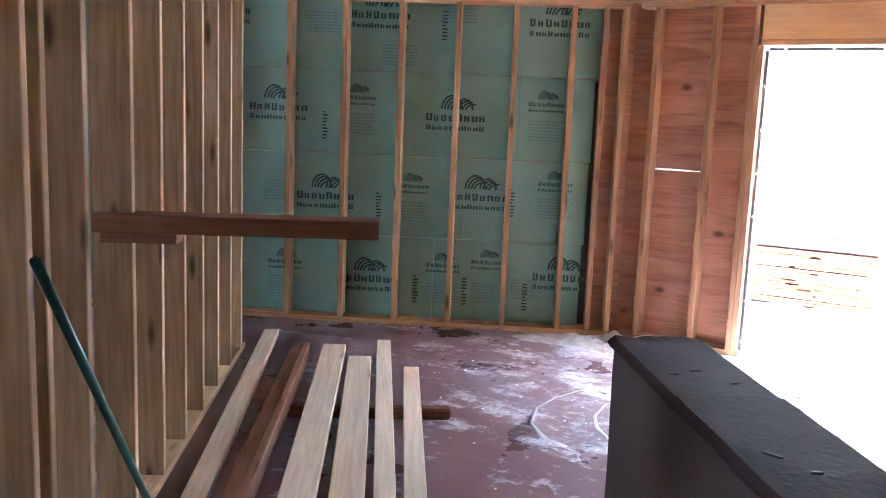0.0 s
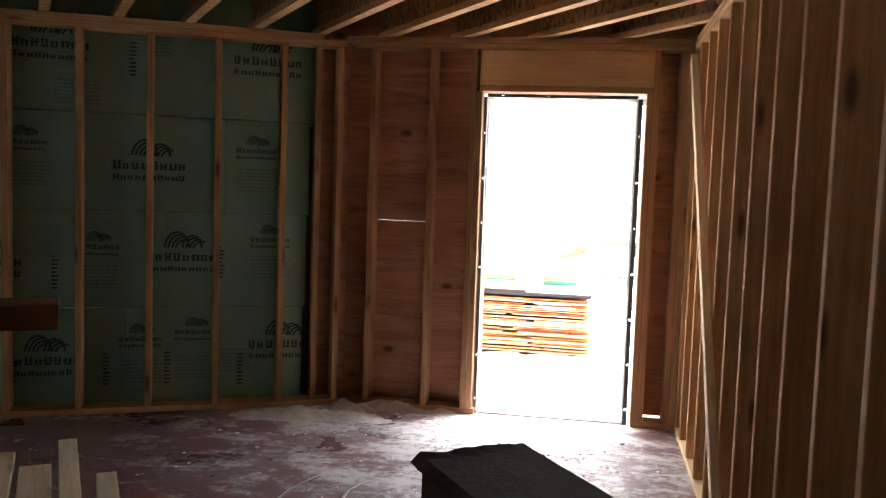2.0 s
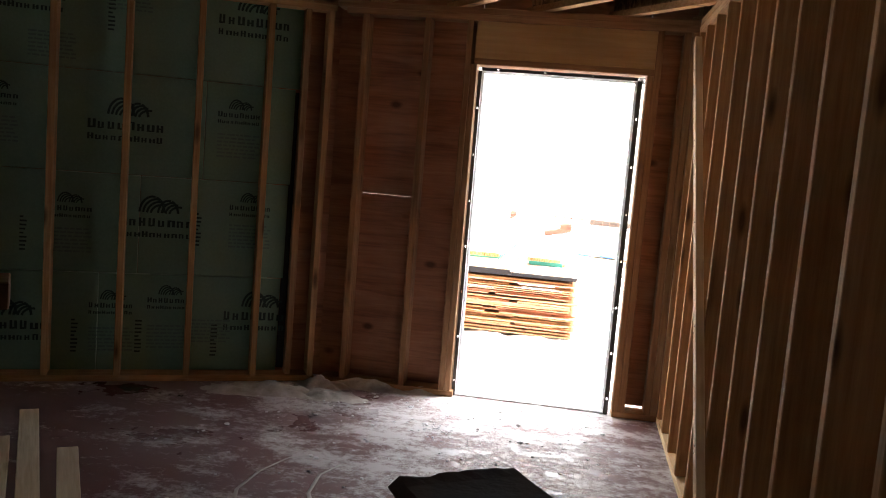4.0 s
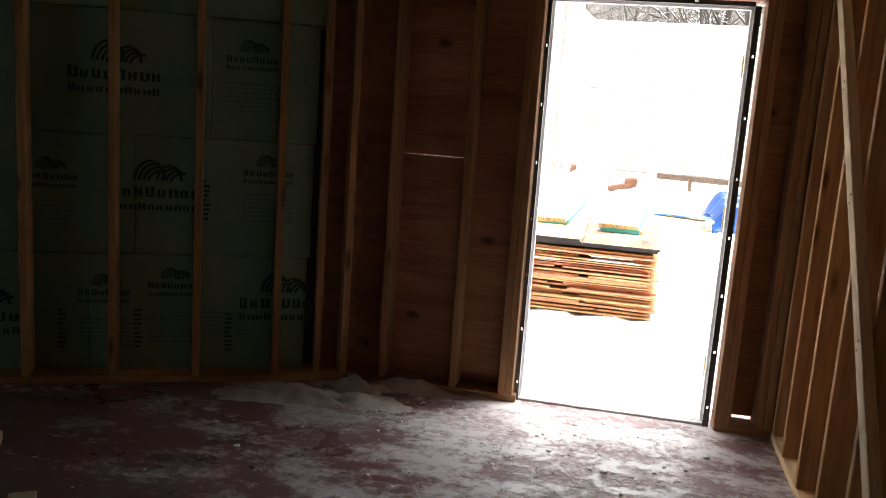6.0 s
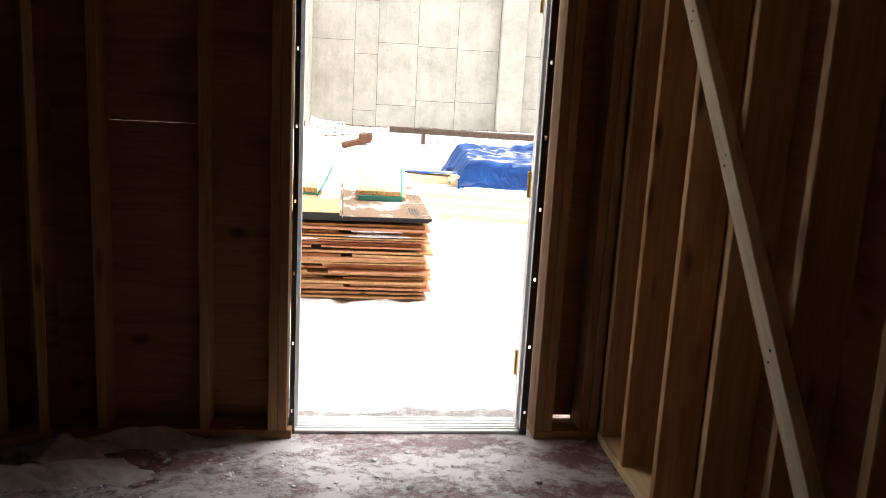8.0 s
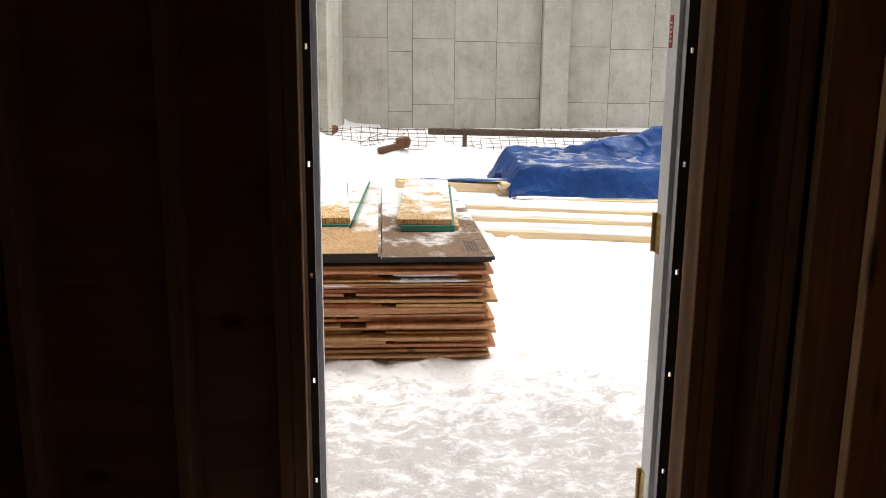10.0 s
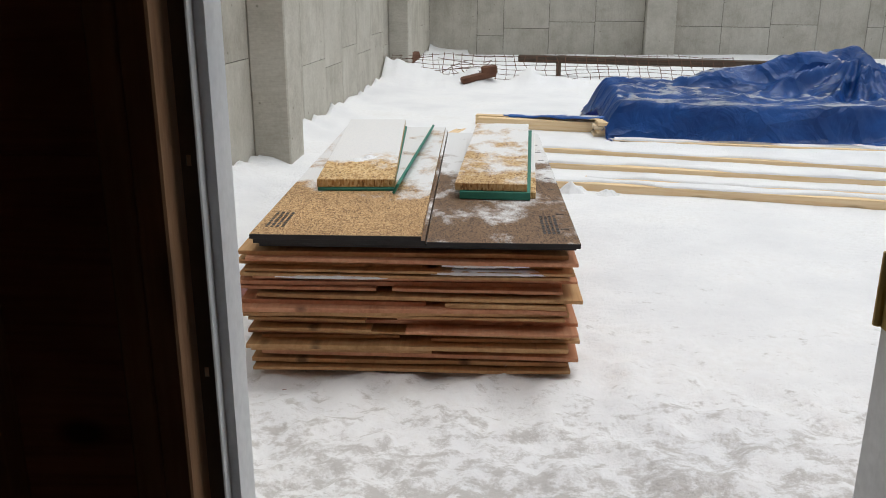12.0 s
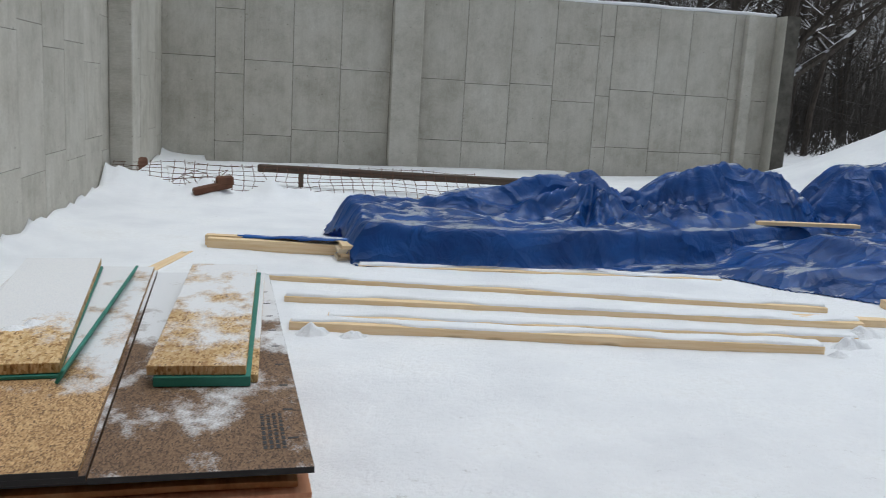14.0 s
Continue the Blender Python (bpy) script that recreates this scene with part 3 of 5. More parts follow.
k = -16
while k < 22:
    o = Vector((0.17, 5.9, 0)) + JN * (0.406 * k)
    c = clip_line(o, JD)
    k += 1
    if not c or c[1] - c[0] < 0.3:
        continue
    for hgt, wid, zz, idx in ((0.038, 0.06, H + 0.019, 0), (0.225, 0.0105, H + 0.15, 1), (0.038, 0.06, H + 0.28, 0)):
        n0 = len(ce.faces)
        p0, p1 = o + JD * (c[0] + 0.05), o + JD * (c[1] - 0.05)
        box_bm((p1 - p0).length, wid, hgt, 0.0, ce, along(up(p0, zz), up(p1, zz)))
        ce.faces.ensure_lookup_table()
        for f in ce.faces[n0:]:
            f.material_index = idx
tagged(new("ceiling", mesh_of(ce, (STUD, OSB_DECK))), "open wooden floor joists under a strand-board deck", "ceiling", kind="structure")


# ---- door wall ----
wall_door = thing("wall_north", "stud wall sheathed in dark red plywood with a doorway", "wall", kind="structure")


def stud_at(x, y0, z0, z1, parent, name="stud", mat=None, deep=DEEP):
    return board(name, (x, y0 + deep / 2, z0), (x, y0 + deep / 2, z1), T, deep, mat or STUD_RED, parent, "", (0, 1, 0))


for x in (-0.375, 0.018):
    stud_at(x, YW, T, H - 2 * T, wall_door)
stud_at(0.285, YW, T, H - 2 * T, wall_door)
stud_at(1.425, YW, T, H - 2 * T, wall_door)
for x in (0.324, 1.386):
    stud_at(x, YW, T, 2.10, wall_door, "jack_stud")
stud_at(XR - 0.06, YW, T, H - 2 * T, wall_door)
stud_at(XR - 0.02, YW, T, H - 2 * T, wall_door)
stud_at(2.05, YW, T, H - 2 * T, wall_door)
for x in (2.45, 2.86, 3.26, 3.67, 4.1):
    stud_at(x, YW, T, H - 2 * T, wall_door)
ym = YW + DEEP / 2
board("bottom_plate", (-0.52, ym, T / 2), (0.362, ym, T / 2), DEEP, T, STUD_RED, wall_door)
board("bottom_plate", (1.367, ym, T / 2), (4.4, ym, T / 2), DEEP, T, STUD_RED, wall_door)
board("top_plate", (-0.50, ym, H - 1.5 * T), (4.4, ym, H - 1.5 * T), DEEP, T, STUD_RED, wall_door)
board("top_plate", (-0.56, ym, H - 0.5 * T), (4.4, ym, H - 0.5 * T), DEEP, T - 0.001, STUD_RED, wall_door)
board("header", (0.324, YW + 0.025, 2.10 + T + 0.112), (1.406, YW + 0.025, 2.10 + T + 0.112), 0.044, 0.222, LVL, wall_door, "pale engineered timber header")
board("header", (0.324, YW + 0.10, 2.10 + T + 0.112), (1.406, YW + 0.10, 2.10 + T + 0.112), 0.07, 0.22, LVL, wall_door)
board("header_plate", (0.324, ym, 2.10 + T / 2), (1.406, ym, 2.10 + T / 2), DEEP, T, STUD_RED, wall_door)
YS = YW + DEEP + 0.007
SLIT = 1.247
for x0, x1, z0, z1 in ((-0.72, -0.362, 0.0, SLIT - 0.0003), (-0.361, 0.012, 0.0, SLIT - 0.0010), (0.013, 0.340, 0.0, SLIT - 0.0003), (-0.72, 0.340, SLIT, 2.75),
                       (1.37, 4.5, 0.052, SLIT - 0.0003), (1.37, 4.5, SLIT, 2.75), (0.342, 1.368, 2.10, 2.75)):
    board("plywood_sheet", (x0, YS, (z0 + z1) / 2), (x1, YS, (z0 + z1) / 2), 0.012, z1 - z0, PLYRED, wall_door, "", (0, 0, 1), 0.001)
board("plywood_sheet", (1.56, YS, 0.026), (4.5, YS, 0.026), 0.012, 0.05, PLYRED, wall_door, "", (0, 0, 1), 0.001)

# ---- foam wall ----
wall_foam = thing("wall_northwest", "stud wall backed with mint green foam boards", "wall", kind="structure")


def kpt(s, off, z):
    p = KA + KD * s - KN * off
    return (p.x, p.y, z)


for s in [0.012] + [0.375 + 0.408 * i for i in range(11)]:
    board("stud", kpt(s, DEEP / 2, T), kpt(s, DEEP / 2, H - 2 * T), T, DEEP, STUD, wall_foam, "", tuple(KN))
board("stud", kpt(0.15, DEEP / 2 + 0.02, T), kpt(0.15, DEEP / 2 + 0.02, H - 2 * T), T, DEEP - 0.04, STUD_RED, wall_foam, "", tuple(KN))
board("bottom_plate", kpt(-0.02, DEEP / 2, T / 2), kpt(4.6, DEEP / 2, T / 2), DEEP, T, STUD, wall_foam)
board("top_plate", kpt(-0.02, DEEP / 2, H - 1.5 * T), kpt(4.6, DEEP / 2, H - 1.5 * T), DEEP, T, STUD, wall_foam)
board("top_plate", kpt(0.13, DEEP / 2, H - 0.5 * T), kpt(4.6, DEEP / 2, H - 0.5 * T), DEEP, T - 0.001, STUD, wall_foam)
board("plywood_sheet", kpt(-0.10, DEEP + 0.020, 1.38), kpt(0.30, DEEP + 0.020, 1.38), 0.012, 2.75, PLYRED, wall_foam, "", (0, 0, 1), 0.001)
board("membrane_strip", kpt(0.135, DEEP + 0.008, 0.95), kpt(0.215, DEEP + 0.010, 0.95), 0.006, 1.80, MEMBRANE, wall_foam, "torn black building membrane")

# unseen board added to keep light from leaking through the foam seams
board("backing", kpt(0.1, DEEP + 0.066, 1.38), kpt(4.75, DEEP + 0.066, 1.38), 0.02, 2.76, PLAINWALL, wall_foam)
rng = random.Random(4)
FOAM_ROWS = ((0.0, 0.645, (0.215, 1.32, 4.7)), (0.65, 1.255, (0.20, 1.10, 4.7)), (1.26, 1.865, (0.19, 0.735, 4.7)), (1.87, 2.75, (0.165, 4.7)))
foam_boards = []
for z0, z1, cuts in FOAM_ROWS:
    for s0, s1 in zip(cuts, cuts[1:]):
        fb = board("foam_board", kpt(s0 + 0.002, DEEP + 0.028 + rng.uniform(-0.002, 0.002), (z0 + z1) / 2),
                   kpt(s1 - 0.002, DEEP + 0.028 + rng.uniform(-0.002, 0.002), (z0 + z1) / 2), 0.05, z1 - z0, FOAM, wall_foam, "", (0, 0, 1), 0.002)
        foam_boards.append((s0, s1, z0, z1, fb))


def stroke(bm, x0, z0, x1, z1, w):
    """A flat stroke in the local x-z plane."""
    d = Vector((x1 - x0, 0, z1 - z0))
    nrm = Vector((-d.z, 0, d.x)).normalized() * w / 2
    a, b = Vector((x0, 0, z0)), Vector((x1, 0, z1))
    bm.faces.new([bm.verts.new(q) for q in (a - nrm, b - nrm, b + nrm, a + nrm)])


def arc(bm, cx, cz, rx, rz, q0, q1, w, n=6):
    """A curved stroke of n straight pieces."""
    pts = [(cx + rx * math.cos(q0 + (q1 - q0) * k / n), cz + rz * math.sin(q0 + (q1 - q0) * k / n)) for k in range(n + 1)]
    for p, q in zip(pts, pts[1:]):
        stroke(bm, *p, *q, w)


def mark_bm(size, seed):
    """A printed trade mark as plain shapes: two fans of curved hill lines over two plain bars."""
    r = random.Random(seed)
    bm = bmesh.new()
    for cx, cz, k in ((-0.08, 0.17, 1.0), (0.13, 0.17, 0.8)):
        for i in range(4):
            arc(bm, (cx + 0.05 * i) * size, cz * size, 0.17 * k * size, (0.24 - 0.035 * i) * k * size, 3.05, 1.35, 0.03 * size)
        arc(bm, (cx + 0.02) * size, cz * size, 0.14 * k * size, 0.23 * k * size, 1.4, 0.1, 0.034 * size)
    for z, hgt, n_, x1 in ((0.055, 0.125, 8, 0.5), (-0.115, 0.085, 10, 0.48)):
        step = (x1 + 0.5) / n_
        for i in range(n_):
            x = -0.5 + step * i
            tall = hgt if i == 0 else hgt * r.choice((0.72, 0.72, 0.78, 0.95))
            wide = step * r.uniform(0.6, 0.82)
            zb = z - hgt / 2
            stroke(bm, x * size, (zb + tall / 2) * size, (x + wide * 0.36) * size, (zb + tall / 2) * size, tall * size)
            stroke(bm, (x + wide * 0.62) * size, (zb + tall / 2) * size, (x + wide) * size, (zb + tall / 2) * size, tall * size * 0.94)
            zc = zb + tall * r.choice((0.1, 0.5, 0.9))
            stroke(bm, (x + wide * 0.36) * size, zc * size, (x + wide * 0.62) * size, zc * size, tall * size * 0.2)
    return bm


MARKS = [mesh_of(mark_bm(0.40, i), INK) for i in range(3)]


def text_block_bm(w, h, lines, seed):
    r = random.Random(seed)
    bm = bmesh.new()
    for i in range(lines):
        x = -w / 2
        z = h / 2 - h * i / lines
        while x < w / 2 - 0.02:
            q = r.uniform(0.015, 0.05)
            stroke(bm, x, z, min(x + q, w / 2), z, h / lines * 0.45)
            x += q + 0.008
    return bm


BLOCKS = [mesh_of(text_block_bm(0.26, 0.16, 7, i), INK_PALE) for i in range(3)]
FIGS = [mesh_of(text_block_bm(0.04, 0.22, 9, 20 + i), INK) for i in range(2)]


def print_on_foam(me, name, s, z, size=1.0, lift=0.0012):
    for s0, s1, z0, z1, fb in foam_boards:
        if s0 < s < s1 and z0 < z < z1:
            ob = part(name, me, None, fb)
            face = Vector(kpt(s, DEEP + 0.003 - lift - 0.001, z))
            m = Matrix((-KD, -KN, Vector((0, 0, 1)))).transposed().to_4x4()
            m.translation = face
            ob.matrix_basis = fb.matrix_basis.inverted() @ m @ Matrix.Scale(size, 4)
            return ob


for big, s, z in ((1, 1.77, 2.25), (1, 0.46, 2.23), (1, 2.52, 1.56), (0, 1.92, 1.66), (1, 1.19, 1.53), (0, 0.53, 1.66),
                  (1, 2.15, 0.91), (0, 1.50, 1.02), (1, 0.99, 0.95), (0, 0.43, 1.08), (0, 2.46, 0.40), (1, 1.81, 0.29),
                  (0, 1.24, 0.43), (0, 0.90, 0.47), (1, 0.34, 0.37), (1, 2.95, 2.25), (1, 3.2, 0.91), (1, 3.6, 1.56), (0, 3.0, 1.66)):
    print_on_foam(MARKS[(int(s * 100)) % 3], "printed_mark", s, z, 1.12 if big else 0.66)
for s, z in ((1.92, 1.47), (0.53, 1.47), (1.50, 0.83), (0.43, 0.90), (2.46, 0.22), (1.24, 0.22), (0.90, 0.24), (1.62, 1.98), (1.2, 2.3), (2.5, 0.95), (2.2, 2.2), (0.65, 0.28)):
    print_on_foam(BLOCKS[(int(s * 100)) % 3], "printed_text", s, z)
for s, z in ((2.17, 1.45), (1.3, 2.2), (0.75, 0.93), (1.75, 0.86), (1.45, 0.24), (1.08, 0.24), (0.62, 0.22), (2.0, 0.25)):
    print_on_foam(FIGS[(int(s * 100)) % 2], "printed_text", s, z)

# ---- left partition ----
wall_left = thing("wall_west", "open partition of pale sawn wooden studs", "wall", kind="structure")


def lpt(k, off, z):
    p = LA + LD * k - LN * off
    return (p.x, p.y, z)


for k in [-3.15, -2.76, -2.38, -2.02, -1.70, -1.585, -1.275, -0.80] + [-0.398 + 0.396 * i for i in range(6)]:
    board("stud", lpt(k, DEEP / 2, T), lpt(k, DEEP / 2, H - 2 * T), T, DEEP, STUD_TAN, wall_left, "", tuple(LN))
board("bottom_plate", lpt(-3.3, DEEP / 2, T / 2), lpt(1.72, DEEP / 2, T / 2), DEEP, T, STUD_TAN, wall_left)
board("top_plate", lpt(-3.3, DEEP / 2, H - 1.5 * T), lpt(1.72, DEEP / 2, H - 1.5 * T), DEEP, T, STUD_TAN, wall_left)
board("top_plate", lpt(-3.3, DEEP / 2, H - 0.5 * T), lpt(1.72, DEEP / 2, H - 0.5 * T), DEEP, T - 0.001, STUD_TAN, wall_left)

# ---- right partition ----
wall_right = thing("wall_east", "partition of reddish sawn wooden studs with sheathing behind", "wall", kind="structure")
for y in RSTUDS:
    board("stud", (XR + DEEP / 2, y, T), (XR + DEEP / 2, y, H - 2 * T), T, DEEP, STUD, wall_right, "", (1, 0, 0))
board("bottom_plate", (XR + DEEP / 2, 1.3, T / 2), (XR + DEEP / 2, YW - 0.002, T / 2), DEEP, T, YELLOW, wall_right)
board("top_plate", (XR + DEEP / 2, 1.3, H - 1.5 * T), (XR + DEEP / 2, YW - 0.002, H - 1.5 * T), DEEP, T, STUD, wall_right)
board("top_plate", (XR + DEEP / 2, 1.3, H - 0.5 * T), (XR + DEEP / 2, YW - 0.002, H - 0.5 * T), DEEP, T - 0.001, STUD, wall_right)
for y0, y1 in ((1.3, 2.5), (2.505, 4.94), (4.945, YW - 0.002)):
    board("plywood_sheet", (XR + DEEP + 0.008, y0, H / 2), (XR + DEEP + 0.008, y1, H / 2), 0.012, H - 0.01, PLYRED, wall_right, "", (0, 0, 1), 0.001)

# ---- plain walls that close the room, with unseen openings added for light ----
w = thing("wall_far_west", "plain unfinished board wall with an unseen opening added for light", "wall", kind="structure")
board("panel", (-5.0, 3.9, 1.3), (-5.0, WEST[1], 1.3), 0.1, 2.9, PLAINWALL, w)
board("panel", (-5.0, WEST[0], 1.3), (-5.0, -3.4, 1.3), 0.1, 2.9, PLAINWALL, w)
board("panel", (-5.0, WEST[1], 2.43), (-5.0, WEST[0], 2.43), 0.1, 0.64, PLAINWALL, w)
board("panel", (-5.0, WEST[1], 0.2), (-5.0, WEST[0], 0.2), 0.1, 0.7, PLAINWALL, w)
w = thing("wall_far_east", "plain unfinished board wall", "wall", kind="structure")
board("panel", (4.46, -3.4, 1.3), (4.46, 5.98, 1.3), 0.1, 2.9, PLAINWALL, w)
w = thing("wall_south", "plain unfinished board wall with an unseen narrow slot added for light", "wall", kind="structure")
board("panel", (-5.05, -3.45, 1.3), (BACK[0], -3.45, 1.3), 0.1, 2.9, PLAINWALL, w)
board("panel", (BACK[1], -3.45, 1.3), (4.5, -3.45, 1.3), 0.1, 2.9, PLAINWALL, w)
board("panel", (BACK[0], -3.45, 2.43), (BACK[1], -3.45, 2.43), 0.1, 0.64, PLAINWALL, w)

# ---- doorway ----
door = thing("door_1", "open doorway with a bare grey steel frame", "door frame", kind="structure")
FX0, FX1, FZ = 0.370, 1.318, 2.07
YF = YW + 0.050


def frame_profile(x, sgn, z0, z1):
    """One jamb: a bent steel section with a door stop, open to the back."""
    fw = 0.020 if sgn < 0 else 0.028
    pts = [(fw, 0.0), (0.0, 0.0), (0.0, 0.03), (-0.014, 0.03), (-0.014, 0.07), (0.0, 0.07), (0.0, 0.15), (0.006, 0.15)]
    bm = bmesh.new()
    y0 = YF
    inner = [(x + sgn * a, y0 + b) for a, b in pts]
    outer = [(x + sgn * (a + 0.0018 if 0.0 < b < 0.15 or a < 0.01 else a), y0 + b + 0.0018) for a, b in pts]
    lo_i = [bm.verts.new((*p, z0)) for p in inner]
    hi_i = [bm.verts.new((*p, z1)) for p in inner]
    for i in range(1, len(pts) - 1):
        bm.faces.new((lo_i[i], lo_i[i + 1], hi_i[i + 1], hi_i[i]))
    # the inner flange, with its row of screw holes
    holes = [0.10 + 0.29 * q for q in range(7)]
    z, cuts = z0, []
    for hz in holes:
        if hz + 0.02 < z1:
            cuts += [hz - 0.007, hz + 0.007]
    zs = [z0] + cuts + [z1]
    xs = [0.0, fw * 0.36, fw * 0.66, fw]
    for i in range(len(zs) - 1):
        for c in range(3):
            if i % 2 == 1 and c == 1:
                continue
            bm.faces.new([bm.verts.new((x + sgn * q, y0, zz)) for q, zz in ((xs[c], zs[i]), (xs[c + 1], zs[i]), (xs[c + 1], zs[i + 1]), (xs[c], zs[i + 1]))])
    bmesh.ops.remove_doubles(bm, verts=bm.verts, dist=0.0003)
    bmesh.ops.recalc_face_normals(bm, faces=bm.faces)
    # flange faces take the darker steel: the unlit room side is painted in
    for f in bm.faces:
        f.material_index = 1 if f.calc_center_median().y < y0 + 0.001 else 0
    bmesh.ops.solidify(bm, geom=bm.faces[:], thickness=0.0016)
    return bm


part("jamb", frame_profile(FX0, -1, 0.0, FZ), (STEEL, STEEL_DARK_SHADED), door)
jamb_right = part("jamb", frame_profile(FX1, 1, 0.0, FZ), (STEEL, STEEL_DARK_SHADED), door)
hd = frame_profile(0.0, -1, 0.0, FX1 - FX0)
ob = part("head", hd, (STEEL, STEEL_DARK_SHADED), door)
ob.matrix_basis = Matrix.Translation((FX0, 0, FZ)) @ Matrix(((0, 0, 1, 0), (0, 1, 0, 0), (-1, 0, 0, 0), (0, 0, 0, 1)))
sill = box_bm(FX1 - FX0 - 0.004, 0.15, 0.014, 0.003, None, Matrix.Translation((FX0 + 0.002, YF + 0.077, 0.008)))
for q in (0.03, 0.05, 0.08, 0.11, 0.14):
    box_bm(FX1 - FX0 - 0.004, 0.006, 0.005, 0.0, sill, Matrix.Translation((FX0 + 0.002, YF - 0.004 + q, 0.0165)))
part("sill", sill, STEEL, door, "ribbed aluminium threshold")
for z in (0.27, 1.05, 1.80):
    hb = box_bm(0.003, 0.055, 0.115, 0.001, None, Matrix.Translation((FX1 - 0.0036, YF + 0.120, z)))
    tube_bm([(FX1 - 0.006, YF + 0.152, z - 0.056), (FX1 - 0.006, YF + 0.152, z + 0.056)], [0.007, 0.007], 8, hb)
    for q in (-0.04, -0.012, 0.016, 0.042):
        tube_bm([(FX1 - 0.003, YF + 0.120, z + q), (FX1 - 0.0052, YF + 0.120, z + q)], [0.005, 0.004], 8, hb)
    part("hinge", hb, BRASS, jamb_right, "brass hinge plate")
part("rating_label", box_bm(0.0015, 0.024, 0.085, 0.0, None, Matrix.Translation((FX1 - 0.0030, YF + 0.120, 1.60))), REDTAG, jamb_right, "small red printed label")
lb = bmesh.new()
for q in range(5):
    box_bm(0.0006, 0.012 if q % 2 else 0.016, 0.004, 0.0, lb, Matrix.Translation((FX1 - 0.0037, YF + 0.120, 1.575 + q * 0.012)))
part("label_print", lb, WHITE, jamb_right)

# ---- things in the room ----
brace = thing("diagonal_brace", "pale narrow board nailed slantwise across the partition studs", "brace")
board("board", (XR - 0.021, 5.66, 2.30), (XR - 0.021, 3.74, 0.06), 0.07, T, FRESH, brace, "", (1, 0, 0))

for y in RSTUDS[1:6]:
    zn = 2.30 - (5.66 - y) * (2.30 - 0.06) / (5.66 - 3.74)
    for dz in (-0.015, 0.015):
        part("nail_head", tube_bm([(XR - 0.0395, y, zn + dz), (XR - 0.0418, y, zn + dz)], [0.0045, 0.004], 8), STEEL_DARK_SHADED, brace)

ledge = thing("ledger_board", "reddish flat board sticking out of the stud wall", "board")
bp0 = LA + LD * -0.81
bp1 = bp0 + LN * 0.86
board("board", (bp0.x - LN.x * 0.12, bp0.y - LN.y * 0.12, BEAMZ), (bp1.x, bp1.y, BEAMZ), DEEP, 0.064, WEATHERED, ledge)
cleat = thing("cleat", "short wooden block under the ledger board", "block")
cp1 = bp0 + LN * 0.16
board("block", (bp0.x - LN.x * 0.10, bp0.y - LN.y * 0.10, BEAMZ - 0.051), (cp1.x, cp1.y, BEAMZ - 0.051), 0.089, T - 0.001, WEATHERED, cleat)

pole = thing("green_pole", "dark green painted pole leaning on the studs", "pole")
gp = bmesh.new()
g0, g1 = Vector((-0.86, 1.84, 0.012)), Vector((-0.27, 0.96, 1.20))
tube_bm([g0, g0.lerp(g1, 0.3), g0.lerp(g1, 0.7), g1], [0.0125, 0.013, 0.013, 0.0125], 10, gp)
part("shaft", gp, GREENPOLE, pole, "", True)

loose = thing("floor_board", "long pale plank lying on the floor beside the studs", "plank")
board("plank", (-2.50, 4.28, T / 2 + 0.001), (-0.20, 0.99, T / 2 + 0.001), 0.10, T, FRESH, loose)

block = thing("bearer_block", "reddish wooden bearer lying across the floor", "block")
bd = (Vector((0.86, 0.57, 0))).normalized()
b1 = Vector((-0.64, 3.55, 0))
b0 = b1 - bd * 0.98
board("block", up(b0, 0.03), up(b1, 0.03), 0.075, 0.06, WEATHERED, block, "", (0, 0, 1), 0.012)
b2 = b1 + Vector((0.545, -0.84, 0)) * 1.75
block2 = thing("bearer_block", "reddish wooden bearer lying across the floor", "block")
board("block", up(b2 - bd * 1.2, 0.03), up(b2 + bd * 0.02, 0.03), 0.075, 0.06, WEATHERED, block2, "", (0, 0, 1), 0.012)
PD = Vector((0.543, -0.84, 0))
for x, y, w, z, mt, ln, px_, ob_label in ((-1.13, 3.94, 0.089, 0.079, FRESH, 2.6, 0.543, "pale sawn board lying on bearers"),
                                     (-1.595, 4.34, 0.089, 0.079, FRESH, 3.0, 0.562, "pale sawn board lying on bearers"),
                                     (-1.50, 3.94, 0.14, 0.079, FRESH, 2.6, 0.562, "wide pale sawn board lying on bearers"),
                                     (-1.735, 3.98, 0.12, 0.079, FRESH, 2.8, 0.553, "pale sawn board under another on bearers"),
                                     (-1.70, 3.95, 0.14, 0.118, FRESH, 2.8, 0.553, "pale sawn board on top of another"),
                                     (-1.95, 3.93, 0.10, 0.079, WEATHERED, 2.8, 0.543, "brown sawn board lying on bearers")):
    lb_ = thing("lumber_board", ob_label, "board", "lumber pile in the room")
    a = Vector((x, y, z))
    board("plank", a, a + Vector((px_, -math.sqrt(1 - px_ * px_), 0)) * ln, w, T, mt, lb_)
lb_ = thing("lumber_board", "brown sawn board set on edge beside the pile", "board", "lumber pile in the room")
board("plank", (-1.80, 3.80, 0.108), Vector((-1.80, 3.80, 0.108)) + PD * 2.7, T, 0.095, WEATHERED, lb_)

# half wall wrapped in dark sheeting
pony = thing("wrapped_half_wall", "chest-high half wall wrapped in dark brown sheeting", "half wall")
p_far, p_dir = Vector((0.885, 1.83, 0)), Vector((0.555, -0.832, 0))
side_n = Vector((0.832, 0.555, 0))
core = box_bm(2.6, 0.225, PONYZ - 0.012, 0.004, None, along(up(p_far, (PONYZ - 0.012) / 2), up(p_far + p_dir * 2.6, (PONYZ - 0.012) / 2)))
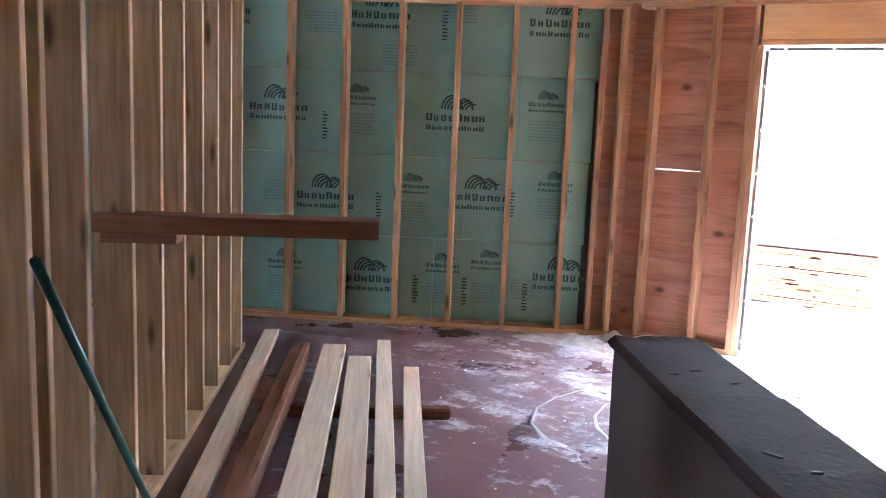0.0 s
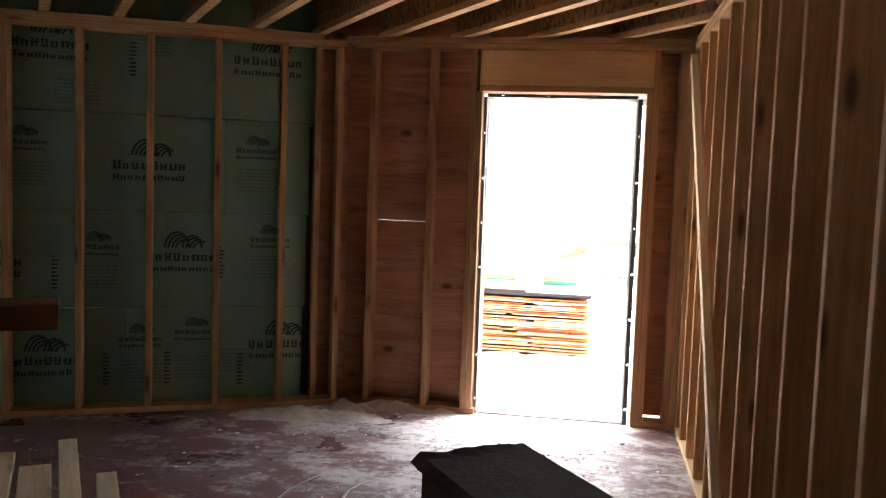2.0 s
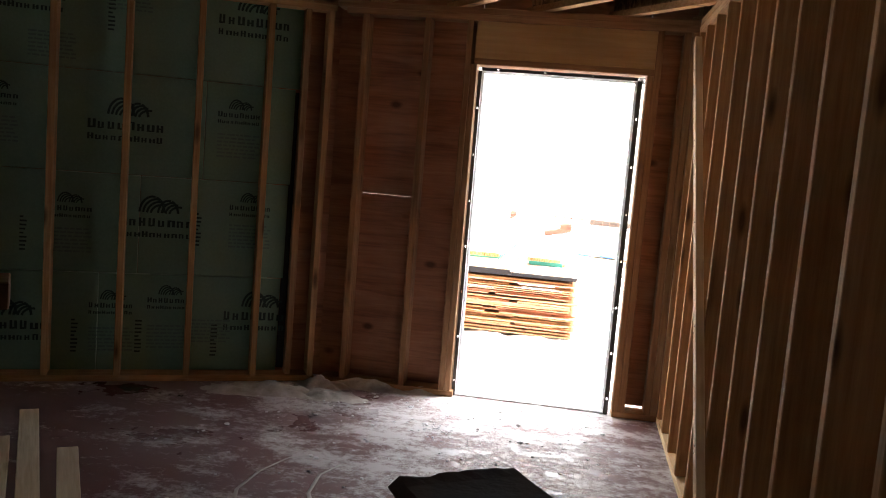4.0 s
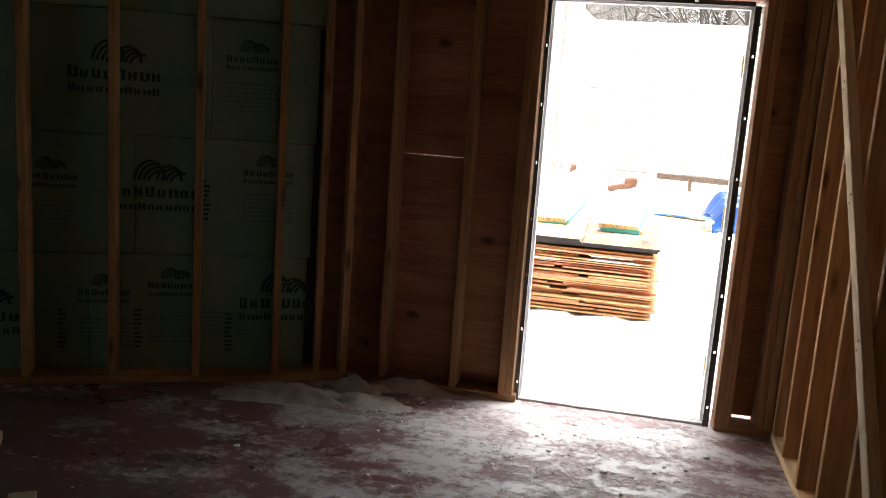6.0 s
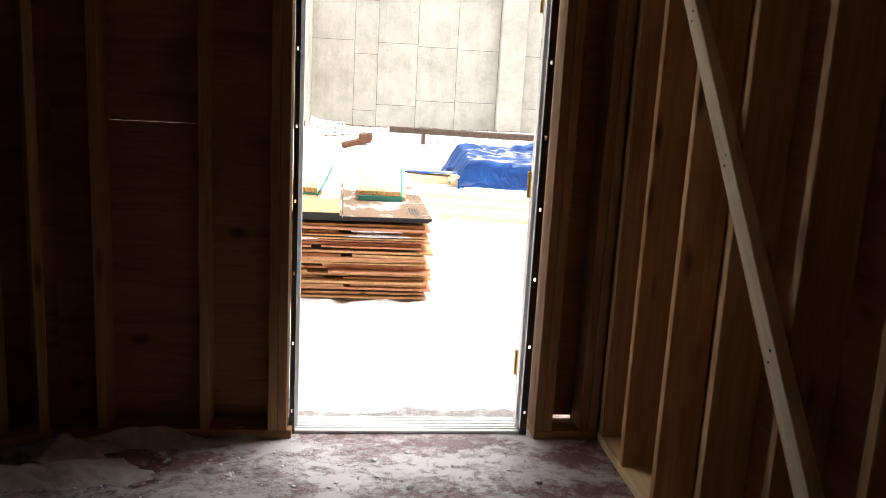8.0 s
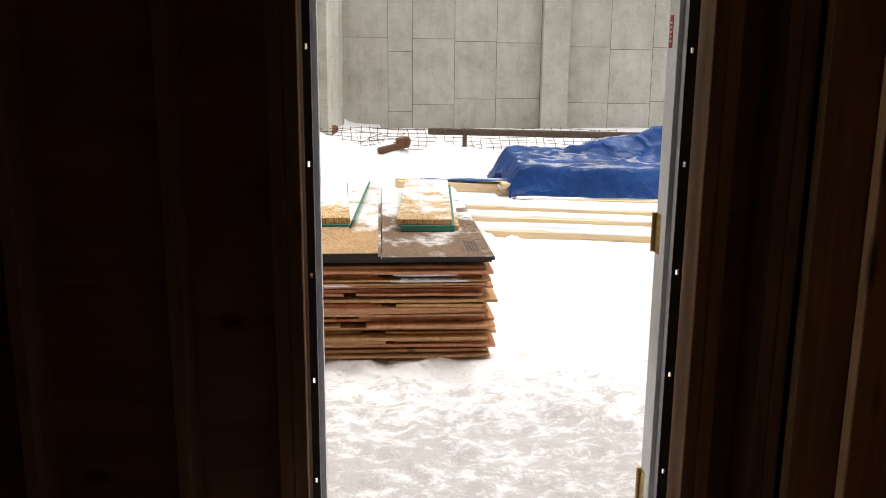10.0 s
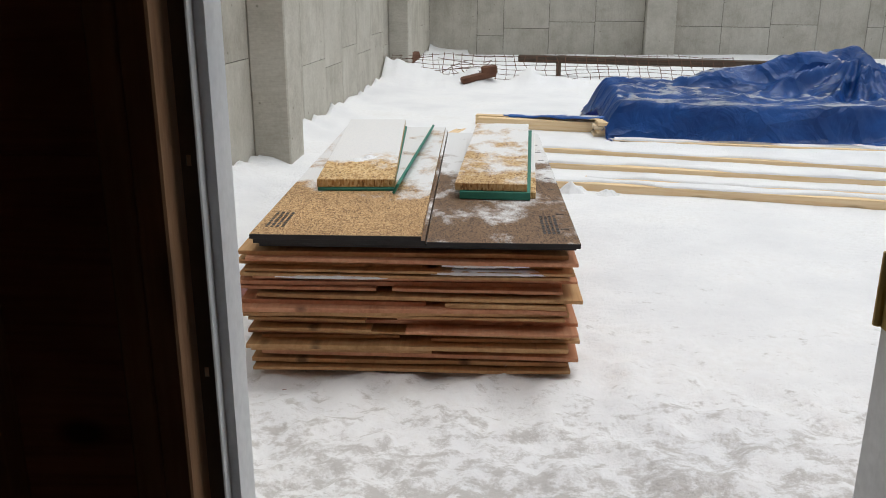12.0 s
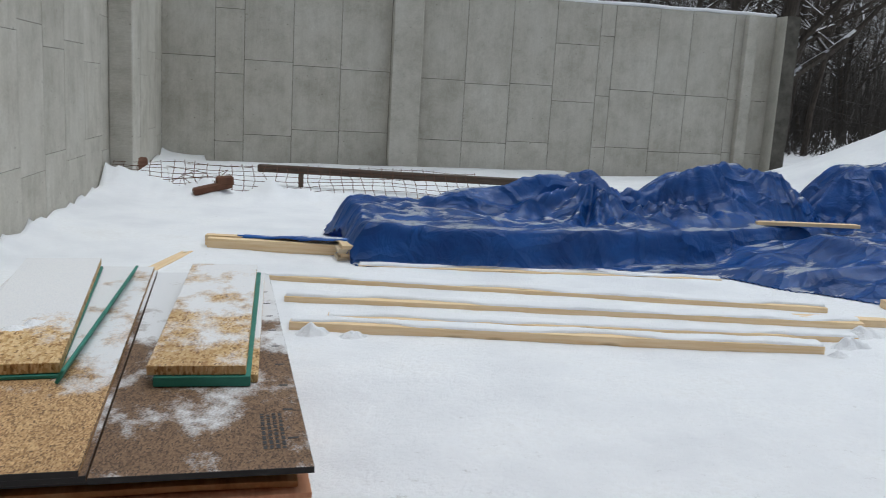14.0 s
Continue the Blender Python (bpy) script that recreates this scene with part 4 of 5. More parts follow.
bmesh.ops.subdivide_edges(core, edges=[e for e in core.edges if e.calc_length() > 0.9], cuts=12, use_grid_fill=True)
for v in core.verts:
    v.co += side_n * 0.006 * noise.noise(v.co * 3.0)
part("body", core, KRAFT, pony)
for q0, q1, dz in ((-0.025, 0.46, 0.0), (0.44, 1.02, 0.004), (1.0, 1.6, 0.0), (1.58, 2.62, 0.004)):
    cap = bmesh.new()
    nx, ny = 16, 14
    vs = []
    for i in range(nx + 1):
        for j in range(ny + 1):
            u, w_ = q0 + (q1 - q0) * i / nx, (j / ny - 0.5) * 0.246
            ragged = 0.006 * noise.noise(Vector((u * 30, w_ * 30, 3)))
            p = p_far + p_dir * (u + (ragged if i in (0, nx) else 0)) + side_n * (w_ + (ragged if j in (0, ny) else 0))
            z = PONYZ + dz + 0.0018 * noise.noise(Vector((u * 7, w_ * 9, 1))) - (0.014 if j in (0, ny) else 0.0)
            if i == 0:
                z += (0.003 + 0.006 * noise.noise(Vector((w_ * 25, 0, 5)))) * (1.0 if q0 < 0 else 0.4)
            vs.append(cap.verts.new(up(p, z)))
    for i in range(nx):
        for j in range(ny):
            a = i * (ny + 1) + j
            cap.faces.new((vs[a], vs[a + 1], vs[a + ny + 2], vs[a + ny + 1]))
    bmesh.ops.recalc_face_normals(cap, faces=cap.faces)
    bmesh.ops.solidify(cap, geom=cap.faces[:], thickness=0.003)
    part("cap_sheet", cap, KRAFT_TOP, pony, "scuffed dark sheeting folded over the top")
tears = bmesh.new()
for u, w_, ln in ((0.27, -0.02, 0.03), (0.30, -0.075, 0.025), (0.36, 0.03, 0.02), (0.72, -0.06, 0.045), (0.80, -0.02, 0.02), (0.98, 0.02, 0.03)):
    p = p_far + p_dir * u + side_n * w_
    box_bm(ln, 0.006, 0.004, 0.001, tears, along(up(p, PONYZ + 0.006), up(p + p_dir * ln + side_n * 0.012, PONYZ + 0.014)))
part("torn_flaps", tears, MEMBRANE, pony)

# snow that has blown in
for x, y, rx, ry, h, sd in ((-0.68, 5.47, 0.30, 0.13, 0.048, 1.3), (-0.36, 5.50, 0.24, 0.12, 0.032, 9.3), (-0.20, 5.78, 0.26, 0.08, 0.05, 2.7), (-0.46, 5.68, 0.20, 0.10, 0.07, 7.7), (0.16, 5.82, 0.16, 0.06, 0.04, 3.9), (-0.95, 5.36, 0.2, 0.10, 0.03, 5.1)):
    hp = thing("snow_drift", "small heap of blown-in snow at the foot of the wall", "snow drift", "snow drifts indoors", at=(x, y, 0.0))
    part("snow", heap_bm(rx, ry, h, sd, 0.8), SNOWDIRT, hp, "", True)
crumbs = bmesh.new()
rng = random.Random(8)
for i in range(420):
    rr = abs(rng.gauss(0, 1.5))
    q = rng.uniform(0, 2 * math.pi)
    x, y = 0.3 + rr * math.cos(q), 5.2 + rr * math.sin(q)
    if y > 5.7 or x > 1.5 or x < -1.9 or (y - 5.5) > 0.45 * (x + 0.8):
        continue
    sz = rng.uniform(0.003, 0.009) * (1.7 if rng.random() < 0.1 else 1)
    vv = bmesh.ops.create_icosphere(crumbs, subdivisions=1, radius=sz)["verts"]
    for v in vv:
        v.co = Vector((x + v.co.x * rng.uniform(0.8, 1.6), y + v.co.y * rng.uniform(0.8, 1.6), sz * 0.35 + v.co.z * 0.6))
tagged(new("snow_crumbs", mesh_of(crumbs, SNOWCAP)), "scattered crumbs of snow on the red floor", "snow", kind="stuff")
for pts in (((-0.16, 4.48), (-0.24, 4.36), (-0.31, 4.18), (-0.325, 3.95), (-0.25, 3.70), (-0.10, 3.56), (0.03, 3.5)),
            ((0.02, 4.40), (-0.03, 4.22), (-0.02, 4.02), (0.05, 3.86), (0.16, 3.72))):
    st = thing("plastic_strap", "pale packing strap curled on the floor", "strap", "straps on the floor")
    bm = bmesh.new()
    prev = None
    for i, (x, y) in enumerate(pts):
        a = Vector(pts[max(i - 1, 0)])
        b = Vector(pts[min(i + 1, len(pts) - 1)])
        nn = Vector((-(b - a).y, (b - a).x)).normalized() * 0.009
        lift = 0.004 + 0.012 * math.sin(i * 1.3) ** 2
        cur = (bm.verts.new((x - nn.x, y - nn.y, lift)), bm.verts.new((x + nn.x, y + nn.y, lift + 0.004)))
        if prev:
            bm.faces.new((prev[0], prev[1], cur[1], cur[0]))
        prev = cur
    bmesh.ops.subdivide_edges(bm, edges=bm.edges[:], cuts=2, smooth=0.6)
    bmesh.ops.solidify(bm, geom=bm.faces[:], thickness=0.0015)
    part("strap", bm, STRAW, st, "", True)


# ---- plywood stack outside ----
rng = random.Random(21)
z = 0.045
n_sheet = 0
roll_ = 0.0


def ply_sheet(x0, x1, y_front, z, th, yaw, tilt, mat, label, seed):
    """One sheet of a loose pile, a little bent, its front edge at y_front."""
    pl = thing("plywood_sheet", label, "plywood", "stacked plywood sheets")
    wide = x1 - x0
    bm = box_bm(2.44, wide, th, 0.0012)
    bmesh.ops.subdivide_edges(bm, edges=[e for e in bm.edges if e.calc_length() > wide * 0.8], cuts=7, use_grid_fill=True)
    for v in bm.verts:
        v.co.z += 0.0035 * noise.noise(Vector((v.co.y * 2.2, v.co.x * 0.8, seed * 1.7))) + 0.0015 * noise.noise(Vector((v.co.y * 9, v.co.x * 2, seed)))
        if v.co.x < 0.02:
            v.co.x += 0.006 * noise.noise(Vector((v.co.y * 7, seed, 3.0)))
    ob = part("sheet", bm, mat, pl)
    ob.matrix_basis = Matrix.Translation(((x0 + x1) / 2, y_front, z + th / 2)) @ pose(0, 0, 0, 0, tilt, yaw) @ pose(0, 0, 0, 0, 0, 90)
    return pl


while z < 0.515:
    hi = z > 0.27
    th = rng.choice((0.0105, 0.0125, 0.0145, 0.0165))
    gap = rng.choice((0.0, 0.001, 0.003, 0.007, 0.016))
    yaw = rng.uniform(-1.7, 1.7) * (0.45 if z > 0.4 else 1.0) if n_sheet > 1 else 0.3
    roll_ = max(-0.55, min(0.55, roll_ + rng.uniform(-0.22, 0.22)))
    dx = rng.uniform(-0.085, 0.012) - (0.03 if z > 0.42 else 0.0)
    yf = 7.80 + rng.uniform(-0.045, 0.05)
    mat = rng.choice((PLYPINK, PLYPINK, PLYSTACK)) if hi else rng.choice((PLYSTACK, PLYSTACK, PLYSTACK, PLYPINK))
    word = "reddish" if mat is PLYPINK else "tan"
    if rng.random() < 0.36 and n_sheet > 2:
        mid = 0.505 + rng.uniform(-0.16, 0.16)
        slit = rng.uniform(0.015, 0.07)
        ply_sheet(-0.105 + dx, mid - slit, yf, z, th, yaw * 0.5, roll_ * 0.6, mat, "half-width %s plywood sheet in a stacked pile" % word, n_sheet)
        ply_sheet(mid + slit, 1.115 + dx, yf + rng.uniform(-0.03, 0.03), z + 0.001, th, yaw * 0.4, roll_ * 0.6, rng.choice((PLYSTACK, PLYPINK)), "half-width plywood sheet in a stacked pile", n_sheet + 40)
    else:
        ply_sheet(-0.105 + dx, 1.115 + dx, yf, z, th, yaw, roll_ * 0.5, mat, "weathered %s plywood sheet in a stacked pile" % word, n_sheet)
    z += th + gap
    n_sheet += 1
STACKZ = z
for zt, x0, x1, dy in ((0.432, -0.02, 0.40, 0.012), (0.452, 0.56, 1.0, 0.014), (0.485, 0.60, 0.92, 0.008)):
    ss = thing("snow_strip", "thin ridge of snow caught on the edge of the sheets", "snow", "snow on the stack")
    bm, prev = bmesh.new(), None
    for i in range(41):
        u = i / 40
        swell = (1 - abs(2 * u - 1) ** 3) * (0.55 + 0.9 * abs(noise.noise(Vector((u * 7, zt * 40, 0)))))
        x, hh = (x1 - x0) * u, 0.003 + 0.009 * swell
        row = ((0.03, -0.004), (-0.016 - 0.012 * swell + 0.008 * noise.noise(Vector((u * 12, zt * 9, 4))), -0.004), (-0.014 - 0.012 * swell, hh * 0.6), (-0.004, hh), (0.03, hh * 0.9))
        cur = [bm.verts.new((x, yy, zz)) for yy, zz in row]
        if prev:
            for q in range(5):
                bm.faces.new((prev[q], cur[q], cur[(q + 1) % 5], prev[(q + 1) % 5]))
        else:
            bm.faces.new(cur)
        prev = cur
    bm.faces.new(prev[::-1])
    bmesh.ops.recalc_face_normals(bm, faces=bm.faces)
    part("snow", bm, SNOWCAP, ss, "", True).location = (x0, 7.785 + dy, zt)

# two half-width strand boards with black edges, doubled, on top
def black_edged(name, x0, x1, y0, y1, z, th, mat, label):
    t_ = thing(name, label, "strand board", "strand boards on the stack")
    bm = box_bm(y1 - y0, x1 - x0, th, 0.001)
    for f in bm.faces:
        f.material_index = 0 if abs(f.normal.z) > 0.9 or (0.5 < x1 < 0.6 and f.normal.y < -0.9) or (0.5 < x0 < 0.6 and f.normal.y > 0.9) else 1
    ob = part("board", mesh_of(bm, (mat, MEMBRANE)), None, t_)
    ob.matrix_basis = Matrix.Translation(((x0 + x1) / 2, y0, z + th / 2)) @ pose(0, 0, 0, 0, 0, 90)
    return t_, ob


black_edged("strand_board", -0.075, 1.09, 7.80, 10.24, STACKZ + 0.002, 0.018, OSB_DARK, "dark wet strand board with black sealed edges")
black_edged("strand_board", -0.09, 0.54, 7.77, 10.2, STACKZ + 0.022, 0.018, OSB_DARK, "dark wet strand board with black sealed edges")
black_edged("strand_board", 0.545, 1.10, 7.755, 10.1, STACKZ + 0.022, 0.018, OSB_DARK, "dark wet strand board half covered in frost")
t_osb, ob_osb = black_edged("strand_board", -0.10, 0.525, 7.76, 10.2, STACKZ + 0.041, 0.018, OSB, "pale strand board with black sealed edges")
STZ = STACKZ + 0.059


def stamp(parent_ob, x, y, w, l, z, lines, seed):
    bm = bmesh.new()
    r = random.Random(seed)
    for i in range(lines):
        q = 0.0
        while q < l:
            s_ = r.uniform(0.01, 0.03)
            box_bm(min(s_, l - q), w / lines * 0.6, 0.0006, 0.0, bm, Matrix.Translation((x + i * w / lines, y + q, z)) @ pose(0, 0, 0, 0, 0, 90))
            q += s_ + 0.008
    ob = part("printed_stamp", bm, MEMBRANE, parent_ob, "black printed grade stamp")
    return ob


stamp(t_osb, -0.06, 7.86, 0.08, 0.22, STZ + 0.0006, 4, 3)
for q in range(9):
    part("printed_mark", box_bm(0.03, 0.012, 0.0006, 0.0, None, Matrix.Translation((1.045, 7.95 + 0.22 * q, STACKZ + 0.0406))), MEMBRANE, t_osb)
stamp(t_osb, 0.98, 7.88, 0.07, 0.26, STACKZ + 0.0406, 4, 5)


# foam-backed offcuts lying on the boards
def sandwich(label, corners, z, th_osb, th_foam, tilt, foam_turn, face):
    t_ = thing("sandwich_panel", label, "panel", "foam-backed offcuts on the stack")
    (x0, y0), (x1, y1) = corners
    w, l = x1
    base = pose(x0, y0, z, 0, 0, y1)
    f = box_bm(l * 0.99, w * 0.98, th_foam, 0.002)
    fo = part("foam_core", f, FOAM_OUT, t_, "green foam backing")
    fo.matrix_basis = base @ pose(0.018 if th_foam > 0.02 else 0.0, -0.01, th_foam / 2 + 0.001, 0, tilt, 90 + foam_turn)
    o = box_bm(l, w, th_osb, 0.002)
    oo = part("facing", o, face, t_, "frosted strand-board facing")
    oo.matrix_basis = base @ pose(0, 0, th_foam + th_osb / 2 + 0.003, 0, tilt, 90)
    return t_


sandwich("narrow strand-board panel with frost on green foam", ((0.195, 8.46), ((0.34, 1.66), 3.0)), STZ, 0.036, 0.012, -0.3, -0.5, OSB_YELLOW)
sandwich("narrow strand-board panel with frost on green foam", ((0.785, 8.40), ((0.31, 1.55), -3.4)), STACKZ + 0.042, 0.032, 0.034, -0.6, -0.2, OSB_FROST)
strip = thing("foam_strip", "narrow green foam strip leaning on a panel", "foam strip")
board("strip", (0.375, 8.40, STZ + 0.024), (0.45, 10.0, STZ + 0.026), 0.012, 0.05, FOAM_OUT, strip, "", (0.5, 0, 1))
offcut = thing("strand_board_offcut", "small strand-board strip beside a panel", "offcut")
board("strip", (0.955, 8.42, STACKZ + 0.056), (1.045, 9.95, STACKZ + 0.056), 0.05, 0.03, OSB_YELLOW, offcut)
for x, y, rx, ry, h, zz, sd in ((0.15, 8.86, 0.06, 0.05, 0.014, STZ + 0.050, 11.0), (0.20, 8.93, 0.05, 0.06, 0.016, STZ + 0.050, 21.0)):
    sp = thing("snow_patch", "small lump of crusted snow on a board", "snow", "snow on the stack", at=(x, y, zz))
    part("snow", heap_bm(rx, ry, h, sd), SNOWCAP, sp, "", True)

# ---- pipes and foam strip by the concrete wall ----
for (x, y), hgt, lean, r in (((-1.12, 8.93), 1.17, 0.04, 0.041), ((-1.16, 9.30), 1.0, 0.05, 0.036)):
    pp = thing("vent_pipe", "tall white plastic pipe with a black rubber cap", "pipe", "capped plastic pipes", at=(x, y, 0))
    part("pipe", tube_bm([(0, 0, -0.06), (lean * 0.5, 0, hgt * 0.5), (lean, 0, hgt)], [r, r, r], 18), PVC, pp, "", True)
    part("cap", tube_bm([(lean - 0.001, 0, hgt - 0.035), (lean, 0, hgt - 0.03), (lean + 0.002, 0, hgt + 0.045), (lean + 0.002, 0, hgt + 0.05)], [r * 1.05, r * 1.16, r * 1.16, r * 0.9], 18), RUBBER, pp, "black rubber cap", True)
    part("printed_line", box_bm(hgt * 0.7, 0.004, 0.001, 0.0, None, along((lean * 0.2 + r * 0.71, -r * 0.72, hgt * 0.2), (lean * 0.8 + r * 0.71, -r * 0.72, hgt * 0.8), (0.7, -0.7, 0))), INK_PALE, pp)
stub = thing("capped_stub_pipe", "short white pipe stub with a black clamp cap", "pipe", at=(-0.68, 9.06, 0))
part("pipe", tube_bm([(0, 0, -0.06), (0, 0, 0.19)], [0.05, 0.05], 20), PVC, stub, "", True)
part("cap", tube_bm([(0, 0, 0.165), (0, 0, 0.17), (0, 0, 0.225), (0, 0, 0.235)], [0.05, 0.057, 0.057, 0.04], 20), RUBBER, stub, "black rubber cap", True)
part("clamp", tube_bm([(0, 0, 0.178), (0, 0, 0.188)], [0.0595, 0.0595], 20), STEEL, stub, "steel clamp band")
part("snow", heap_bm(0.052, 0.052, 0.022, 4.0), SNOWCAP, stub).location = (0, 0, 0.232)

fs = thing("leaning_foam_strip", "mint green foam strip leaning on concrete, snow on top", "foam strip")
f0, f1 = Vector((-1.185, 8.45, 0.20)), Vector((-1.075, 9.84, 0.66))
fsb = board("strip", f0, f1, 0.045, 0.24, FOAM, fs, "", (-0.25, 0, 1))
for q, size in ((0.42, 0.5), (0.95, 0.5), (1.28, 0.55)):
    mk = part("printed_mark", MARKS[0], None, fsb)
    mk.matrix_basis = pose(q, -0.0245, 0.0, 0, 180, 0) @ Matrix.Scale(size, 4)
sc = box_bm((f1 - f0).length * 0.98, 0.05, 0.05, 0.012)
bmesh.ops.subdivide_edges(sc, edges=[e for e in sc.edges if e.calc_length() > 0.5], cuts=18, use_grid_fill=True)
for v in sc.verts:
    v.co.z += 0.012 * noise.noise(Vector((v.co.x * 6, 2, 0)))
part("snow_ridge", sc, SNOWCAP, fsb, "ridge of snow", True).location = (0.01, 0, 0.14)

# ---- lumber rows on the snow ----
ROWS = (((2.02, 12.93), (5.25, 12.40), 0.09, 0.07), ((1.16, 12.46), (5.50, 11.30), 0.14, 0.09), ((1.31, 11.75), (5.46, 10.85), 0.14, 0.09),
        ((1.55, 11.20), (5.12, 10.50), 0.12, 0.085), ((1.29, 11.02), (4.67, 10.27), 0.12, 0.10))
rng = random.Random(5)
for (x0, y0), (x1, y1), w, h in ROWS:
    lr = thing("lumber_length", "long yellow sawn timber half buried in snow", "timber", "timbers on the snow")
    a, b = Vector((x0, y0, h / 2 - 0.012)), Vector((x1, y1, h / 2 - 0.012))
    pb = board("timber", a, b, w, h, YELLOW, lr)
    ln = (b - a).length
    bm, prev = bmesh.new(), None
    sd = rng.uniform(0, 50)
    n_ = int(ln / 0.035)
    for i in range(n_ + 1):
        x = 0.01 + (ln - 0.02) * i / n_
        front = -w / 2 + 0.004 + 0.07 * smooth_step(0.42, 0.75, 0.5 + 0.6 * noise.noise(Vector((x * 1.3, sd, 0)))) + 0.016 * noise.noise(Vector((x * 8, sd, 3)))
        thick = 0.016 + 0.016 * noise.noise(Vector((x * 3.0, sd, 6)))
        row = [(front, 0.001), (front + 0.004, thick * 0.7), (front + 0.02, thick), (w * 0.25, thick + 0.004), (w / 2 + 0.01, thick), (w / 2 + 0.08, thick - 0.02), (w / 2 + 0.15, -h * 0.75)]
        cur = [bm.verts.new((x, yy + 0.006 * noise.noise(Vector((x * 9, yy * 9, sd))), zz)) for yy, zz in row]
        if prev:
            for a_, b_, c_, d_ in zip(prev, cur, cur[1:], prev[1:]):
                bm.faces.new((a_, b_, c_, d_))
        prev = cur
    bmesh.ops.recalc_face_normals(bm, faces=bm.faces)
    part("snow_cap", bm, SNOWCAP, lr, "", True).matrix_basis = along(a, b) @ Matrix.Translation((0, 0, h / 2))
for x0, y0, x1, y1, h in ((0.74, 13.68, 2.6, 13.25, 0.12), (0.72, 13.80, 2.6, 13.40, 0.13), (0.30, 12.66, 0.58, 13.5, 0.03), (6.1, 11.35, 6.9, 11.2, 0.08), (5.0, 11.0, 5.7, 10.85, 0.06)):
    lr = thing("lumber_length", "yellow sawn timber lying on the snow", "timber", "timbers on the snow")
    board("timber", (x0, y0, 0.03 + h / 2), (x1, y1, 0.03 + h / 2), 0.1, h, YELLOW, lr)
for i in range(4):
    lr = thing("lumber_length", "sawn board end showing under the tarpaulin", "timber", "boards under the tarpaulin")
    board("timber", (1.86 + 0.03 * (i % 2), 13.24 - 0.02 * i, 0.06 + 0.04 * i), (2.25, 13.24 - 0.02 * i, 0.06 + 0.04 * i), 0.22, 0.036, YELLOW if i % 2 else FRESH, lr)

for x, y, rx, ry, h, sd in ((1.42, 10.86, 0.16, 0.10, 0.07, 2.2), (1.66, 10.80, 0.13, 0.08, 0.05, 6.4), (1.86, 10.98, 0.2, 0.10, 0.06, 8.1), (4.72, 10.16, 0.14, 0.08, 0.06, 3.3), (4.95, 10.34, 0.2, 0.1, 0.07, 4.7), (5.3, 10.62, 0.22, 0.12, 0.06, 9.9)):
    lump = thing("snow_lump", "small broken lump of snow beside the timbers", "snow", "snow lumps by the timbers", at=(x, y, 0.02))
    part("snow", heap_bm(rx, ry, h, sd, 0.9), SNOWCAP, lump, "", True)

# ---- tarpaulin over a pile ----
PEAKS = ((4.72, 14.1), (5.75, 14.15), (6.85, 14.15), (7.9, 14.1))
CREST = ((1.9, 0.30), (2.3, 0.38), (2.9, 0.46), (3.7, 0.62), (4.72, 0.78), (4.95, 0.58), (5.25, 0.58), (5.75, 0.79), (6.85, 0.78), (7.32, 0.36), (7.85, 0.95), (11.0, 0.95))


def crest(x):
    """Height of the pile along its length."""
    for (x0, z0), (x1, z1) in zip(CREST, CREST[1:]):
        if x <= x1:
            return z0 + (z1 - z0) * max(x - x0, 0.0) / (x1 - x0)
    return CREST[-1][1]


def tarp_front(x):
    """Where the sheet meets the snow on the side of the house."""
    y = 13.0 - 0.2 * smooth_step(2.1, 3.4, x) + 0.12 * smooth_step(3.6, 5.4, x)
    return y - 0.35 * smooth_step(4.4, 4.9, x) - 0.6 * smooth_step(5.2, 5.7, x) - 0.6 * smooth_step(5.7, 6.4, x) + 0.03 * math.sin(x * 5.0) - 0.12


